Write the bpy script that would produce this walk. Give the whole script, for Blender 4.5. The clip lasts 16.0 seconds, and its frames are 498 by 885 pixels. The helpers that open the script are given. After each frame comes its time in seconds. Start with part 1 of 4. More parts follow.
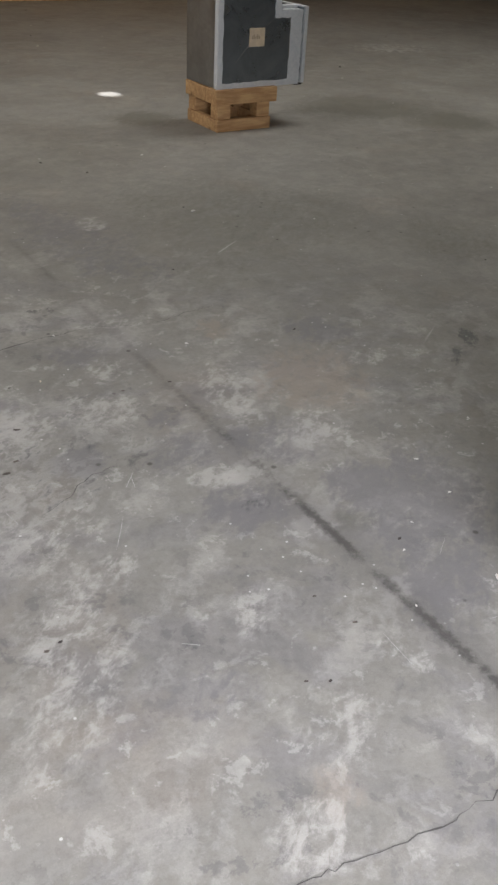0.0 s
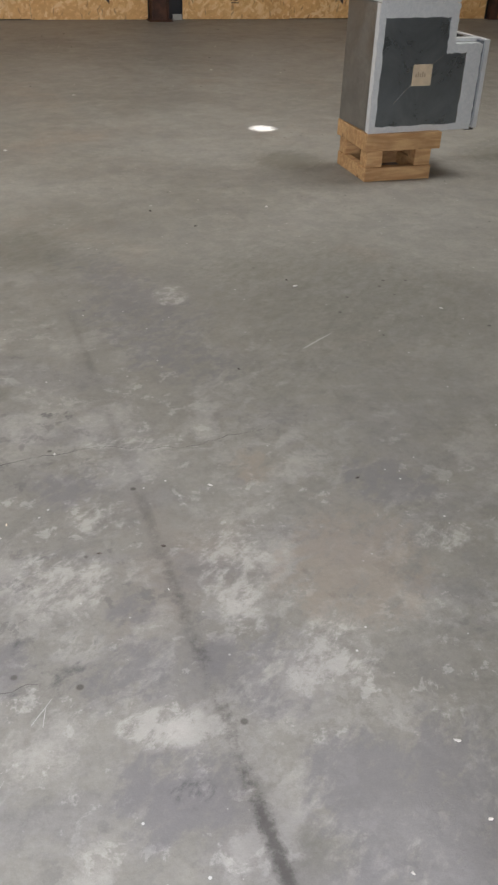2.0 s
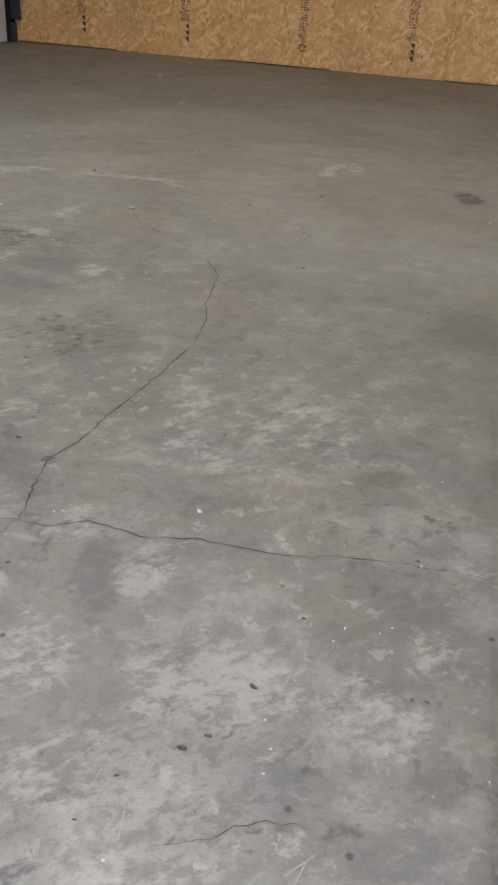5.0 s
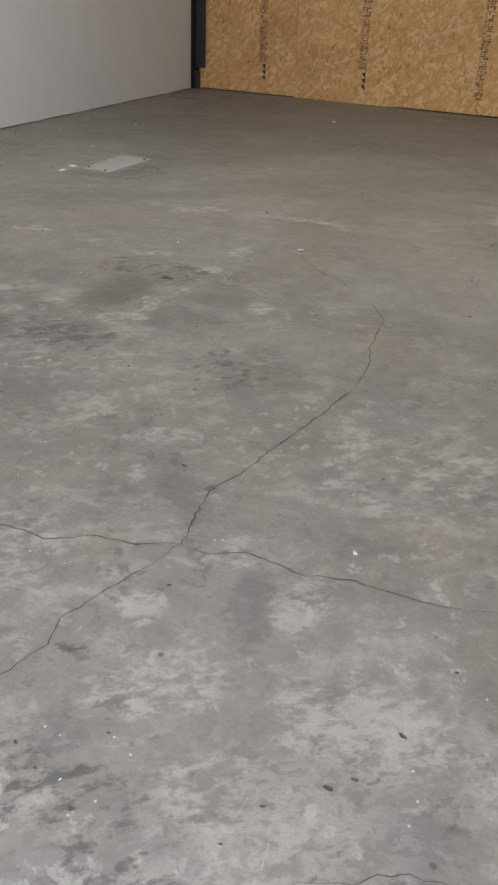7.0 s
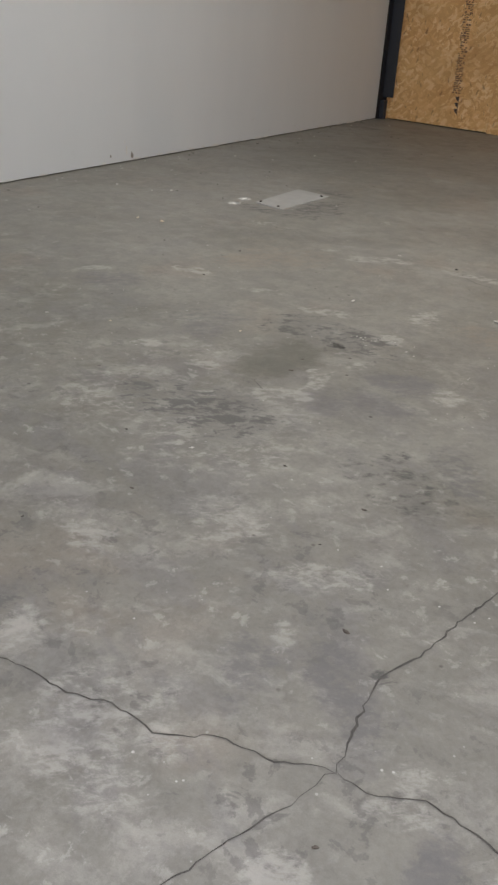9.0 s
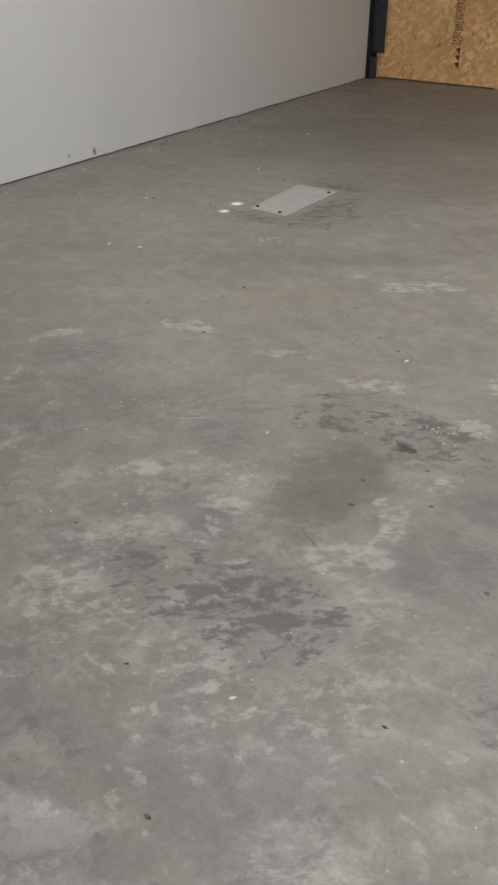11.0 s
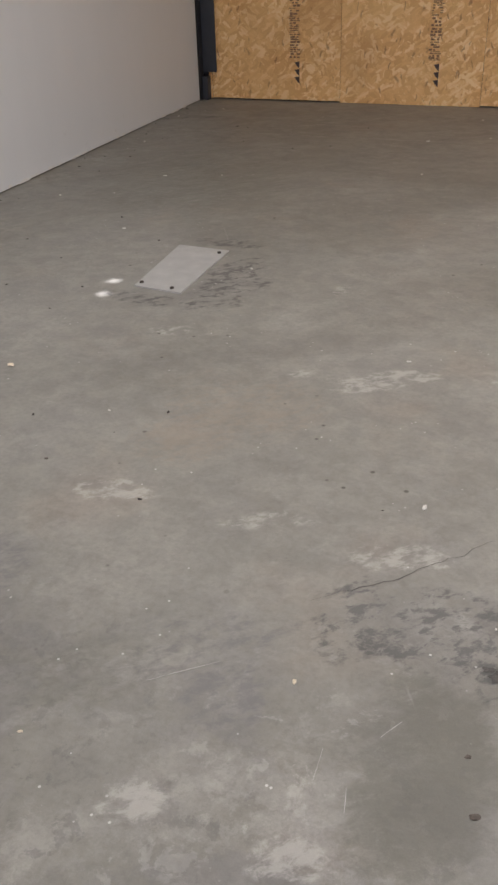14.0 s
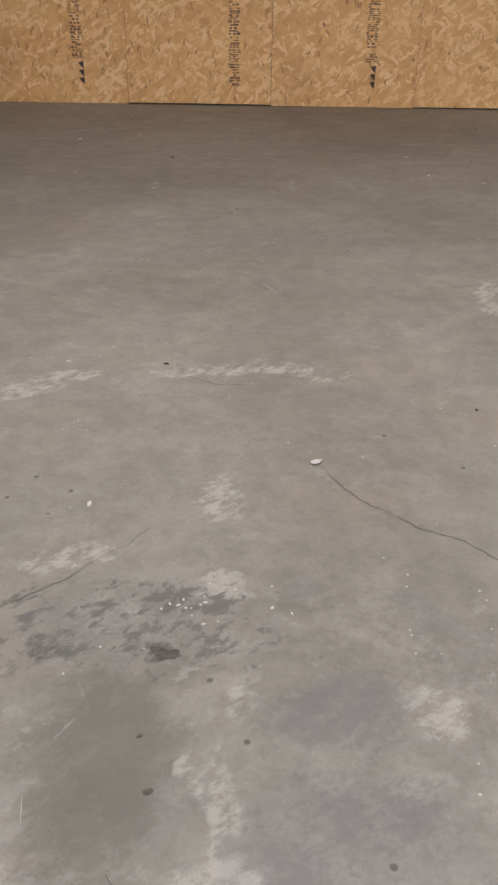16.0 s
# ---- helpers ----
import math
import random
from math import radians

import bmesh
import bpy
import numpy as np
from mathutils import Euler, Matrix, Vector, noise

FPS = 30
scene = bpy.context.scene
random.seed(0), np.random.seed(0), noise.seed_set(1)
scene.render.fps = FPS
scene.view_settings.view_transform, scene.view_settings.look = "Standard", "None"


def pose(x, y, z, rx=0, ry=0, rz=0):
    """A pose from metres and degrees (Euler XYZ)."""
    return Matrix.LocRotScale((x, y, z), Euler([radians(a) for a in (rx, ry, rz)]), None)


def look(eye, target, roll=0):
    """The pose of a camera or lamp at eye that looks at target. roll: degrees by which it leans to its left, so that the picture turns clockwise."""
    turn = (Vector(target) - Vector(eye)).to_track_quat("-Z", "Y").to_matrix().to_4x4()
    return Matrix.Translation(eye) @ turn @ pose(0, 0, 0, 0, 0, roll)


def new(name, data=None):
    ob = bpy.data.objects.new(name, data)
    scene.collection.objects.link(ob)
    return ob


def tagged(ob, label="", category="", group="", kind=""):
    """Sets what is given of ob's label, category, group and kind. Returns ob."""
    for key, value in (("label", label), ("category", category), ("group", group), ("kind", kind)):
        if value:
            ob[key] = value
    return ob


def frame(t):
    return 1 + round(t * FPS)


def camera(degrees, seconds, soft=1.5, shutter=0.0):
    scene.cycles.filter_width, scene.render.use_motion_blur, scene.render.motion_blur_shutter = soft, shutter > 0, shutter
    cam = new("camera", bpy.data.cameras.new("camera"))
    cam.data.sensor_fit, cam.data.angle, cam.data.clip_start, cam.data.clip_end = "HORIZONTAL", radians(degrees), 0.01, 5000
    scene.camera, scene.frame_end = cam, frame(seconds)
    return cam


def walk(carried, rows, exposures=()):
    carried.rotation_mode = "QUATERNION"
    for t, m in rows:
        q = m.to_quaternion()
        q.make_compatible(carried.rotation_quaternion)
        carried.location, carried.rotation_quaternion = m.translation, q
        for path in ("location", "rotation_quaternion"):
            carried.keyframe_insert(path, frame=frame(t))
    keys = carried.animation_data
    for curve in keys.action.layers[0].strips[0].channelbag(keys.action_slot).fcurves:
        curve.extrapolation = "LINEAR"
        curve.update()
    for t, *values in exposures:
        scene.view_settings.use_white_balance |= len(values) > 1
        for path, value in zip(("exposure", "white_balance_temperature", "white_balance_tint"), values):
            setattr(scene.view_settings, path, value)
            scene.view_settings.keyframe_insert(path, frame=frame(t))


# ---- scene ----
cam = camera(32.3, 16.0, 2.5)
PATH = [
    (0, (0.271, 0.29, 1.218), (1.166, 1.709, 0.131), 3.2),
    (0.5, (0.489, 0.367, 1.214), (1.416, 1.772, 0.135), 3.3),
    (1, (0.74, 0.457, 1.229), (1.616, 1.902, 0.159), 3.9),
    (1.5, (0.859, 0.581, 1.224), (1.567, 2.107, 0.142), 3.1),
    (2, (0.958, 0.797, 1.24), (1.464, 2.398, 0.153), 2.2),
    (2.4, (1.015, 0.914, 1.244), (1.302, 2.554, 0.137), -0.6),
    (2.5, (1.03, 0.936, 1.245), (1.231, 2.607, 0.165), 1.4),
    (3, (1.114, 1.018, 1.26), (1.01, 2.696, 0.177), 2.9),
    (3.5, (1.101, 1.06, 1.257), (0.875, 2.726, 0.172), 2.4),
    (4, (1.051, 1.071, 1.265), (0.726, 2.725, 0.189), 2.4),
    (4.2, (1.02, 1.069, 1.253), (0.679, 2.729, 0.192), 2.8),
    (6.3, (1.013, 0.986, 1.283), (0.392, 2.608, 0.291), 2.4),
    (6.5, (1.003, 0.988, 1.283), (0.347, 2.602, 0.3), 2.3),
    (7, (0.976, 0.991, 1.282), (0.23, 2.577, 0.32), 2.4),
    (7.5, (0.929, 1.021, 1.281), (0.132, 2.594, 0.338), 2.8),
    (8, (0.861, 1.086, 1.265), (-0.028, 2.615, 0.333), 2.0),
    (8.5, (0.743, 1.269, 1.254), (-0.237, 2.744, 0.325), 2.5),
    (9, (0.56, 1.515, 1.261), (-0.47, 2.95, 0.324), 3.8),
    (9.2, (0.472, 1.608, 1.255), (-0.577, 3.034, 0.323), 3.3),
    (11.3, (-0.361, 2.431, 1.31), (-1.302, 3.863, 0.279), -0.2),
    (11.5, (-0.44, 2.492, 1.32), (-1.353, 3.945, 0.292), -0.1),
    (12, (-0.582, 2.625, 1.305), (-1.473, 4.09, 0.274), 0.0),
    (12.5, (-0.72, 2.787, 1.303), (-1.598, 4.268, 0.285), 0.1),
    (13, (-0.837, 2.89, 1.305), (-1.696, 4.38, 0.284), 0.5),
    (13.5, (-0.981, 2.972, 1.318), (-1.748, 4.519, 0.308), -0.9),
    (14, (-1.043, 3.012, 1.301), (-1.696, 4.607, 0.286), -1.9),
    (14.5, (-0.992, 3.03, 1.306), (-1.468, 4.682, 0.285), -1.2),
    (15, (-0.943, 3.031, 1.311), (-1.265, 4.718, 0.286), -0.4),
    (15.5, (-0.905, 3.025, 1.317), (-1.065, 4.734, 0.291), 0.6),
    (16, (-0.875, 3.021, 1.322), (-0.898, 4.736, 0.293), 0.8),
]
walk(cam, [(t, look(e, g, r)) for t, e, g, r in PATH], [
    (0, 0.62, 6500, 10), (1, 0.92, 6500, 10), (2, 1.1, 6500, 10), (4, 0.98, 6500, 10), (7, 0.9, 6500, 10), (9, 0.92, 6500, 10),
    (12.5, 1.16, 6450, 10), (13.4, 1.15, 6450, 12), (14.5, 1.22, 6600, 16), (16, 1.28, 6600, 16)])


# ---- light ----
SUN_ELEV, SUN_AZ = radians(58), radians(20)      # azimuth measured from +y towards +x
SUN_FROM = Vector((math.sin(SUN_AZ) * math.cos(SUN_ELEV), math.cos(SUN_AZ) * math.cos(SUN_ELEV), math.sin(SUN_ELEV)))
world = bpy.data.worlds.new("sky")
scene.world = world
world.use_nodes = True
wn = world.node_tree
sky = wn.nodes.new("ShaderNodeTexSky")
sky.sky_type, sky.sun_disc = "NISHITA", False
sky.sun_elevation, sky.sun_rotation = SUN_ELEV, SUN_AZ
wn.nodes["Background"].inputs["Strength"].default_value = 0.1
wn.links.new(sky.outputs[0], wn.nodes["Background"].inputs["Color"])

sun = new("sun", bpy.data.lights.new("sun", "SUN"))
sun.data.energy, sun.data.angle, sun.data.color = 5.0, radians(0.5), (0.97, 0.97, 1.0)
sun.matrix_world = look(SUN_FROM * 40, (0, 0, 0))


def area_lamp(name, eye, target, wide, high, power, colour):
    ob = new(name, bpy.data.lights.new(name, "AREA"))
    ob.data.shape, ob.data.size, ob.data.size_y = "RECTANGLE", wide, high
    ob.data.energy, ob.data.color = power, colour
    ob.matrix_world = look(eye, target)
    return ob


# daylight in the doorway; two unseen fill lamps added in roof openings
CEIL = 4.6
FILL_OPENINGS = ((-1.1, 5.3, 3.2, 1.0), (5.0, 5.3, 3.2, 1.0))   # centre x, y, size x, y
DOORWAY = (-0.35, 1.46, 2.35)                          # x from, x to, height
area_lamp("doorway_daylight", (0.55, -0.32, 1.25), (0.4, 3.0, 0.85), 1.7, 2.1, 71, (0.935, 0.93, 1.0))
for sx, sy, sw, sd in FILL_OPENINGS:
    area_lamp("overhead_fill", (sx, sy, CEIL + 0.12), (sx, sy + 0.001, 0), sw, sd, 72, (0.99, 0.97, 0.93))


# ---- materials ----
class Nodes:
    """A short way to write node materials."""

    def __init__(self, name, rough=0.6, metal=0.0):
        self.mat = bpy.data.materials.new(name)
        self.mat.use_nodes = True
        self.tree = self.mat.node_tree
        self.bsdf = self.tree.nodes["Principled BSDF"]
        self.bsdf.inputs["Roughness"].default_value = rough
        self.bsdf.inputs["Metallic"].default_value = metal
        self.pos = self.add("ShaderNodeNewGeometry").outputs["Position"]

    def add(self, kind, **settings):
        node = self.tree.nodes.new(kind)
        for key, value in settings.items():
            if key in ("noise_dimensions",):
                node.noise_dimensions = value
            elif key == "operation":
                node.operation = value
            elif key == "blend_type":
                node.blend_type = value
            elif key == "feature":
                node.feature = value
            elif key == "vector_type":
                node.vector_type = value
            elif key == "data_type":
                node.data_type = value
            elif key == "interpolation_type":
                node.interpolation_type = value
        return node

    def put(self, socket, value):
        if isinstance(value, bpy.types.NodeSocket):
            self.tree.links.new(value, socket)
        elif isinstance(value, tuple) and socket.type == "RGBA" and len(value) == 3:
            socket.default_value = (*value, 1)
        else:
            socket.default_value = value

    def noise(self, scale, detail=4, rough=0.55, distort=0.0, vector=None, colour=False):
        n = self.add("ShaderNodeTexNoise")
        self.put(n.inputs["Vector"], self.pos if vector is None else vector)
        for key, value in (("Scale", scale), ("Detail", detail), ("Roughness", rough), ("Distortion", distort)):
            n.inputs[key].default_value = value
        return n.outputs["Color" if colour else "Fac"]

    def cells(self, scale, feature="F1", vector=None, rand=1.0):
        n = self.add("ShaderNodeTexVoronoi", feature=feature)
        self.put(n.inputs["Vector"], self.pos if vector is None else vector)
        n.inputs["Scale"].default_value = scale
        n.inputs["Randomness"].default_value = rand
        return n

    def mapped(self, loc=(0, 0, 0), rot=(0, 0, 0), scale=(1, 1, 1), vector=None, kind="TEXTURE"):
        n = self.add("ShaderNodeMapping", vector_type=kind)
        self.put(n.inputs["Vector"], self.pos if vector is None else vector)
        n.inputs["Location"].default_value, n.inputs["Scale"].default_value = loc, scale
        n.inputs["Rotation"].default_value = [radians(a) for a in rot]
        return n.outputs[0]

    def ramp(self, value, lo, hi, a=0.0, b=1.0, smooth=True):
        n = self.add("ShaderNodeMapRange", interpolation_type="SMOOTHSTEP" if smooth else "LINEAR")
        self.put(n.inputs["Value"], value)
        for key, v in (("From Min", lo), ("From Max", hi), ("To Min", a), ("To Max", b)):
            n.inputs[key].default_value = v
        return n.outputs[0]

    def math(self, op, a, b=0.0):
        n = self.add("ShaderNodeMath", operation=op)
        self.put(n.inputs[0], a)
        self.put(n.inputs[1], b)
        return n.outputs[0]

    def vmath(self, op, a, b=None):
        n = self.add("ShaderNodeVectorMath", operation=op)
        self.put(n.inputs[0], a)
        if b is not None:
            self.put(n.inputs["Scale"] if op == "SCALE" else n.inputs[1], b)
        return n.outputs["Value" if op == "LENGTH" else "Vector"]

    def mix(self, fac, a, b, blend="MIX"):
        n = self.add("ShaderNodeMix", data_type="RGBA", blend_type=blend)
        self.put(n.inputs[0], fac)
        self.put(n.inputs[6], a)
        self.put(n.inputs[7], b)
        return n.outputs[2]

    def colour(self, value):
        self.put(self.bsdf.inputs["Base Color"], value)
        return self

    def rough(self, value):
        self.put(self.bsdf.inputs["Roughness"], value)
        return self

    def bump(self, height, strength=0.3, distance=0.01):
        n = self.add("ShaderNodeBump")
        n.inputs["Strength"].default_value, n.inputs["Distance"].default_value = strength, distance
        self.put(n.inputs["Height"], height)
        self.put(self.bsdf.inputs["Normal"], n.outputs[0])
        return self


def plain(name, rgb, rough=0.6, metal=0.0, vary=0.18, scale=9.0, bump=0.08):
    m = Nodes(name, rough, metal)
    big, fine = m.noise(scale, 5), m.noise(scale * 14, 3)
    tone = m.math("ADD", m.ramp(big, 0.3, 0.7, 1 - vary, 1 + vary, False), m.ramp(fine, 0.3, 0.7, -vary / 2, vary / 2, False))
    m.colour(m.vmath("SCALE", m.vmath("MULTIPLY", (1, 1, 1), rgb), tone))
    m.rough(m.ramp(big, 0.25, 0.75, max(rough - 0.1, 0.05), min(rough + 0.1, 1)))
    return m.bump(fine, bump, 0.004).mat


# placed marks on the worn concrete: kind, x, y, half length, half width, turn, strength, softness
MARKS_ON = {"stain": [], "bloom": [], "rust": [], "olive": [], "cool": []}


def mark(kind, *row):
    MARKS_ON[kind].append(row)


# just inside the doorway
mark("bloom", 0.60, 1.42, 0.167, 0.386, -28, .35, 1.0)
mark("bloom", 0.95, 1.02, 0.127, 0.155, -28, .3, 1.0)
mark("bloom", 0.80, 0.88, 0.078, 0.085, -29, .45, .9)
mark("cool", 1.41, 1.36, 0.142, 0.308, -27, .75, .9)
mark("cool", 0.80, 1.19, 0.111, 0.116, -28, .4, 1.0)
mark("rust", 0.87, 0.92, 0.055, 0.062, -29, .6, .9)
mark("stain", 0.82, 1.32, 0.027, 0.017, -28, .6, .8)
mark("bloom", 0.97, 1.34, 0.051, 0.096, -28, .5, .9)
mark("bloom", 0.79, 1.60, 0.048, 0.045, -27, .6, .9)
mark("bloom", 1.18, 1.07, 0.027, 0.036, -28, .7, .8)
mark("bloom", 1.16, 1.13, 0.044, 0.030, -28, .5, .8)
mark("bloom", 1.49, 1.88, 0.093, 0.103, -26, .5, .9)
mark("olive", 2.16, 3.49, 0.828, 0.710, -22, .5, 1.0)
mark("olive", 2.84, 2.89, 0.276, 0.443, -23, .5, .9)
mark("bloom", 1.53, 3.63, 0.070, 0.085, -23, .5, .8)
mark("bloom", 5.95, 7.12, 0.527, 0.352, -13, .4, .9)
# broad darker olive band to both sides of the pallet
mark("olive", 4.05, 5.11, 0.601, 0.398, -18, 1.0, 1.0)
mark("olive", 4.38, 4.58, 0.352, 0.336, -19, .9, 1.0)
mark("olive", 2.52, 5.28, 0.307, 0.207, -18, .9, 1.0)
# beside the sawn joint
mark("cool", 1.14, 1.64, 0.119, 0.103, -15, .8, .8)
mark("stain", 1.15, 1.64, 0.055, 0.042, -15, .3, .9)
mark("cool", 1.11, 1.92, 0.105, 0.112, -15, .55, .9)
mark("cool", 1.36, 1.87, 0.129, 0.156, -15, .55, .9)
mark("cool", 1.43, 1.58, 0.131, 0.129, -15, .9, .8)
mark("olive", 1.32, 1.48, 0.078, 0.055, -15, .7, .9)
mark("cool", 1.83, 2.38, 0.143, 0.137, -14, .7, .9)
mark("bloom", 1.17, 1.76, 0.108, 0.041, -15, .8, .7)
mark("bloom", 1.37, 2.16, 0.092, 0.149, -14, .5, .9)
mark("bloom", 1.41, 1.82, 0.048, 0.048, -15, .6, .8)
mark("rust", 1.62, 2.12, 0.176, 0.232, -14, .8, 1.0)
mark("rust", 1.50, 2.51, 0.072, 0.101, -14, .6, .9)
mark("bloom", 1.51, 1.90, 0.067, 0.061, -15, .5, .9)
mark("bloom", 0.99, 2.20, 0.141, 0.142, -14, .45, .9)
mark("bloom", 1.85, 2.14, 0.079, 0.059, -14, .5, .9)
mark("bloom", 1.00, 2.00, 0.086, 0.059, -15, .4, .9)
mark("bloom", 1.52, 3.59, 0.070, 0.069, -12, .5, .8)
mark("bloom", 1.21, 2.68, 0.147, 0.038, -14, .4, .9)
mark("olive", 1.74, 2.98, 0.484, 0.330, -13, .35, 1.0)
mark("olive", 1.26, 4.43, 0.474, 0.438, -11, .3, 1.0)
# the pale trampled middle
mark("bloom", 0.69, 2.17, 0.183, 0.175, 11, .8, 1.0)
mark("bloom", 0.44, 2.46, 0.075, 0.119, 11, .5, .9)
mark("bloom", 1.11, 2.41, 0.072, 0.094, 11, .45, .9)
mark("bloom", 0.61, 3.24, 0.251, 0.380, 13, .3, 1.0)
mark("cool", 0.85, 1.98, 0.087, 0.074, 11, .85, .8)
mark("cool", 1.13, 2.09, 0.061, 0.062, 11, .7, .8)
mark("cool", 1.07, 1.90, 0.100, 0.080, 10, .65, .9)
mark("cool", 1.28, 1.91, 0.072, 0.089, 10, .8, .9)
mark("cool", 1.06, 2.53, 0.101, 0.095, 11, .6, .9)
mark("bloom", 1.35, 2.00, 0.043, 0.066, 10, .5, .9)
mark("olive", 1.08, 4.20, 0.264, 0.345, 14, .7, .9)
mark("cool", 1.38, 3.56, 0.201, 0.745, 13, .6, 1.0)
mark("stain", 0.95, 6.13, 0.086, 0.152, 17, .9, .7)
mark("bloom", 0.16, 6.54, 0.177, 0.240, 18, .35, .8)
mark("olive", 0.88, 3.02, 0.108, 0.063, 12, .6, .9)
mark("stain", 1.05, 2.86, 0.072, 0.040, 12, .45, .9)
mark("olive", 0.40, 5.74, 0.617, 0.572, 17, .35, 1.0)
mark("rust", 0.67, 5.49, 0.294, 0.255, 16, .5, 1.0)
# round the meeting of the cracks
mark("bloom", 0.11, 2.28, 0.057, 0.061, 31, .9, .6)
mark("bloom", -0.33, 2.35, 0.181, 0.271, 32, .4, 1.0)
mark("bloom", 0.31, 3.18, 0.094, 0.445, 32, .4, 1.0)
mark("bloom", 0.27, 2.11, 0.226, 0.122, 31, .45, 1.0)
mark("bloom", 0.43, 2.44, 0.083, 0.085, 31, .6, .9)
mark("bloom", 0.73, 2.28, 0.039, 0.036, 30, .6, .8)
mark("bloom", 0.67, 2.19, 0.119, 0.082, 30, .45, 1.0)
mark("bloom", 0.21, 2.53, 0.062, 0.035, 31, .7, .7)
mark("bloom", -0.96, 4.57, 0.049, 0.053, 36, .9, .7)
mark("bloom", -1.14, 4.48, 0.038, 0.053, 36, .7, .7)
mark("cool", 0.34, 2.40, 0.048, 0.172, 31, .75, .8)
mark("cool", 0.15, 1.89, 0.114, 0.080, 30, .55, .9)
mark("olive", -0.21, 3.60, 0.225, 0.295, 34, .5, .9)
mark("stain", -1.07, 3.58, 0.177, 0.097, 34, .6, .8)
mark("stain", -1.03, 3.46, 0.085, 0.068, 34, .5, .8)
mark("cool", -0.21, 2.64, 0.091, 0.169, 32, .5, .9)
mark("cool", -0.07, 2.76, 0.070, 0.174, 32, .6, .9)
mark("cool", 0.77, 2.32, 0.045, 0.067, 31, .6, .8)
mark("stain", 0.05, 2.11, 0.038, 0.031, 31, .4, .5)
mark("stain", 0.30, 1.76, 0.008, 0.024, 30, .9, .6)
mark("olive", 0.15, 4.29, 0.213, 0.319, 34, .4, 1.0)
mark("bloom", -0.59, 3.03, 0.200, 0.203, 33, .3, 1.0)
mark("cool", 0.05, 2.67, 0.062, 0.129, 40, .6, .9)
mark("stain", 0.02, 2.81, 0.033, 0.030, 41, .6, .8)
mark("cool", -0.38, 2.32, 0.100, 0.101, 40, .5, .9)
mark("bloom", -0.28, 3.01, 0.184, 0.057, 41, .5, .9)
mark("bloom", 0.19, 2.61, 0.038, 0.044, 40, .6, .8)
mark("bloom", -0.23, 2.77, 0.045, 0.063, 41, .5, .8)
mark("bloom", -0.24, 2.41, 0.036, 0.074, 40, .45, .9)
mark("stain", -0.43, 3.69, 0.048, 0.048, 43, .5, .8)
mark("bloom", -0.80, 2.76, 0.074, 0.087, 42, .6, .9)
mark("bloom", -0.65, 2.43, 0.068, 0.117, 41, .4, .9)
mark("stain", -1.08, 3.55, 0.110, 0.073, 44, .7, .8)
mark("cool", -0.25, 3.72, 0.100, 0.197, 43, .5, .9)
mark("bloom", -1.02, 3.37, 0.043, 0.051, 43, .7, .7)
mark("olive", -2.22, 3.88, 0.349, 0.424, 46, .4, 1.0)
# the scabbed patch and the ground past it
mark("stain", -1.12, 3.53, 0.083, 0.069, 31, .85, .9)
mark("stain", -0.98, 3.53, 0.075, 0.052, 31, .8, .9)
mark("stain", -0.89, 3.60, 0.045, 0.043, 31, .7, .9)
mark("stain", -1.37, 3.52, 0.088, 0.079, 31, .55, .9)
mark("stain", -1.01, 3.42, 0.038, 0.030, 31, .6, .9)
mark("bloom", -0.95, 3.79, 0.144, 0.102, 31, .5, 1.0)
mark("bloom", -0.94, 3.61, 0.092, 0.074, 31, .45, .9)
mark("bloom", -1.34, 3.83, 0.068, 0.050, 31, .75, .8)
mark("bloom", -1.63, 3.83, 0.064, 0.050, 31, .65, .8)
mark("bloom", -1.45, 3.38, 0.116, 0.093, 31, .35, 1.0)
mark("bloom", -0.92, 4.01, 0.041, 0.139, 31, .45, .9)
mark("bloom", -1.32, 4.66, 0.163, 0.069, 31, .45, .9)
mark("cool", -0.81, 3.84, 0.098, 0.129, 31, .6, .9)
mark("cool", -1.67, 4.24, 0.292, 0.166, 31, .4, 1.0)
mark("cool", -2.30, 4.30, 0.210, 0.131, 31, .55, .9)
mark("bloom", -2.17, 4.69, 0.095, 0.059, 31, .55, .8)
mark("bloom", -2.48, 4.36, 0.092, 0.064, 31, .5, .8)
mark("bloom", -1.62, 5.58, 0.195, 0.067, 31, .5, .8)
mark("olive", -1.87, 4.05, 0.256, 0.188, 31, .4, 1.0)
mark("olive", -1.60, 3.56, 0.178, 0.084, 31, .45, 1.0)
mark("rust", -2.08, 5.03, 0.215, 0.205, 28, .7, 1.0)
mark("olive", -1.14, 4.15, 0.120, 0.171, 28, .95, .9)
mark("bloom", -1.61, 3.82, 0.051, 0.034, 28, .5, .8)
mark("bloom", -1.33, 3.81, 0.054, 0.036, 28, .55, .8)
mark("bloom", -1.37, 4.66, 0.071, 0.038, 28, .5, .8)
mark("cool", -1.56, 4.13, 0.132, 0.134, 28, .45, 1.0)
mark("rust", -1.97, 5.25, 0.361, 0.343, 14, .5, 1.0)
mark("bloom", -1.61, 5.59, 0.250, 0.039, 13, .55, .8)
mark("bloom", -2.09, 4.70, 0.092, 0.033, 14, .5, .8)
mark("bloom", -1.69, 4.70, 0.175, 0.039, 14, .35, .9)
mark("bloom", -2.47, 5.76, 0.109, 0.049, 13, .45, .8)
mark("olive", -1.12, 4.12, 0.147, 0.157, 15, .7, .9)
mark("bloom", -1.63, 3.84, 0.069, 0.034, 15, .45, .9)
mark("bloom", -1.88, 5.55, 0.051, 0.031, 13, .5, .8)
mark("bloom", -1.97, 6.35, 0.058, 0.080, 13, .3, .8)
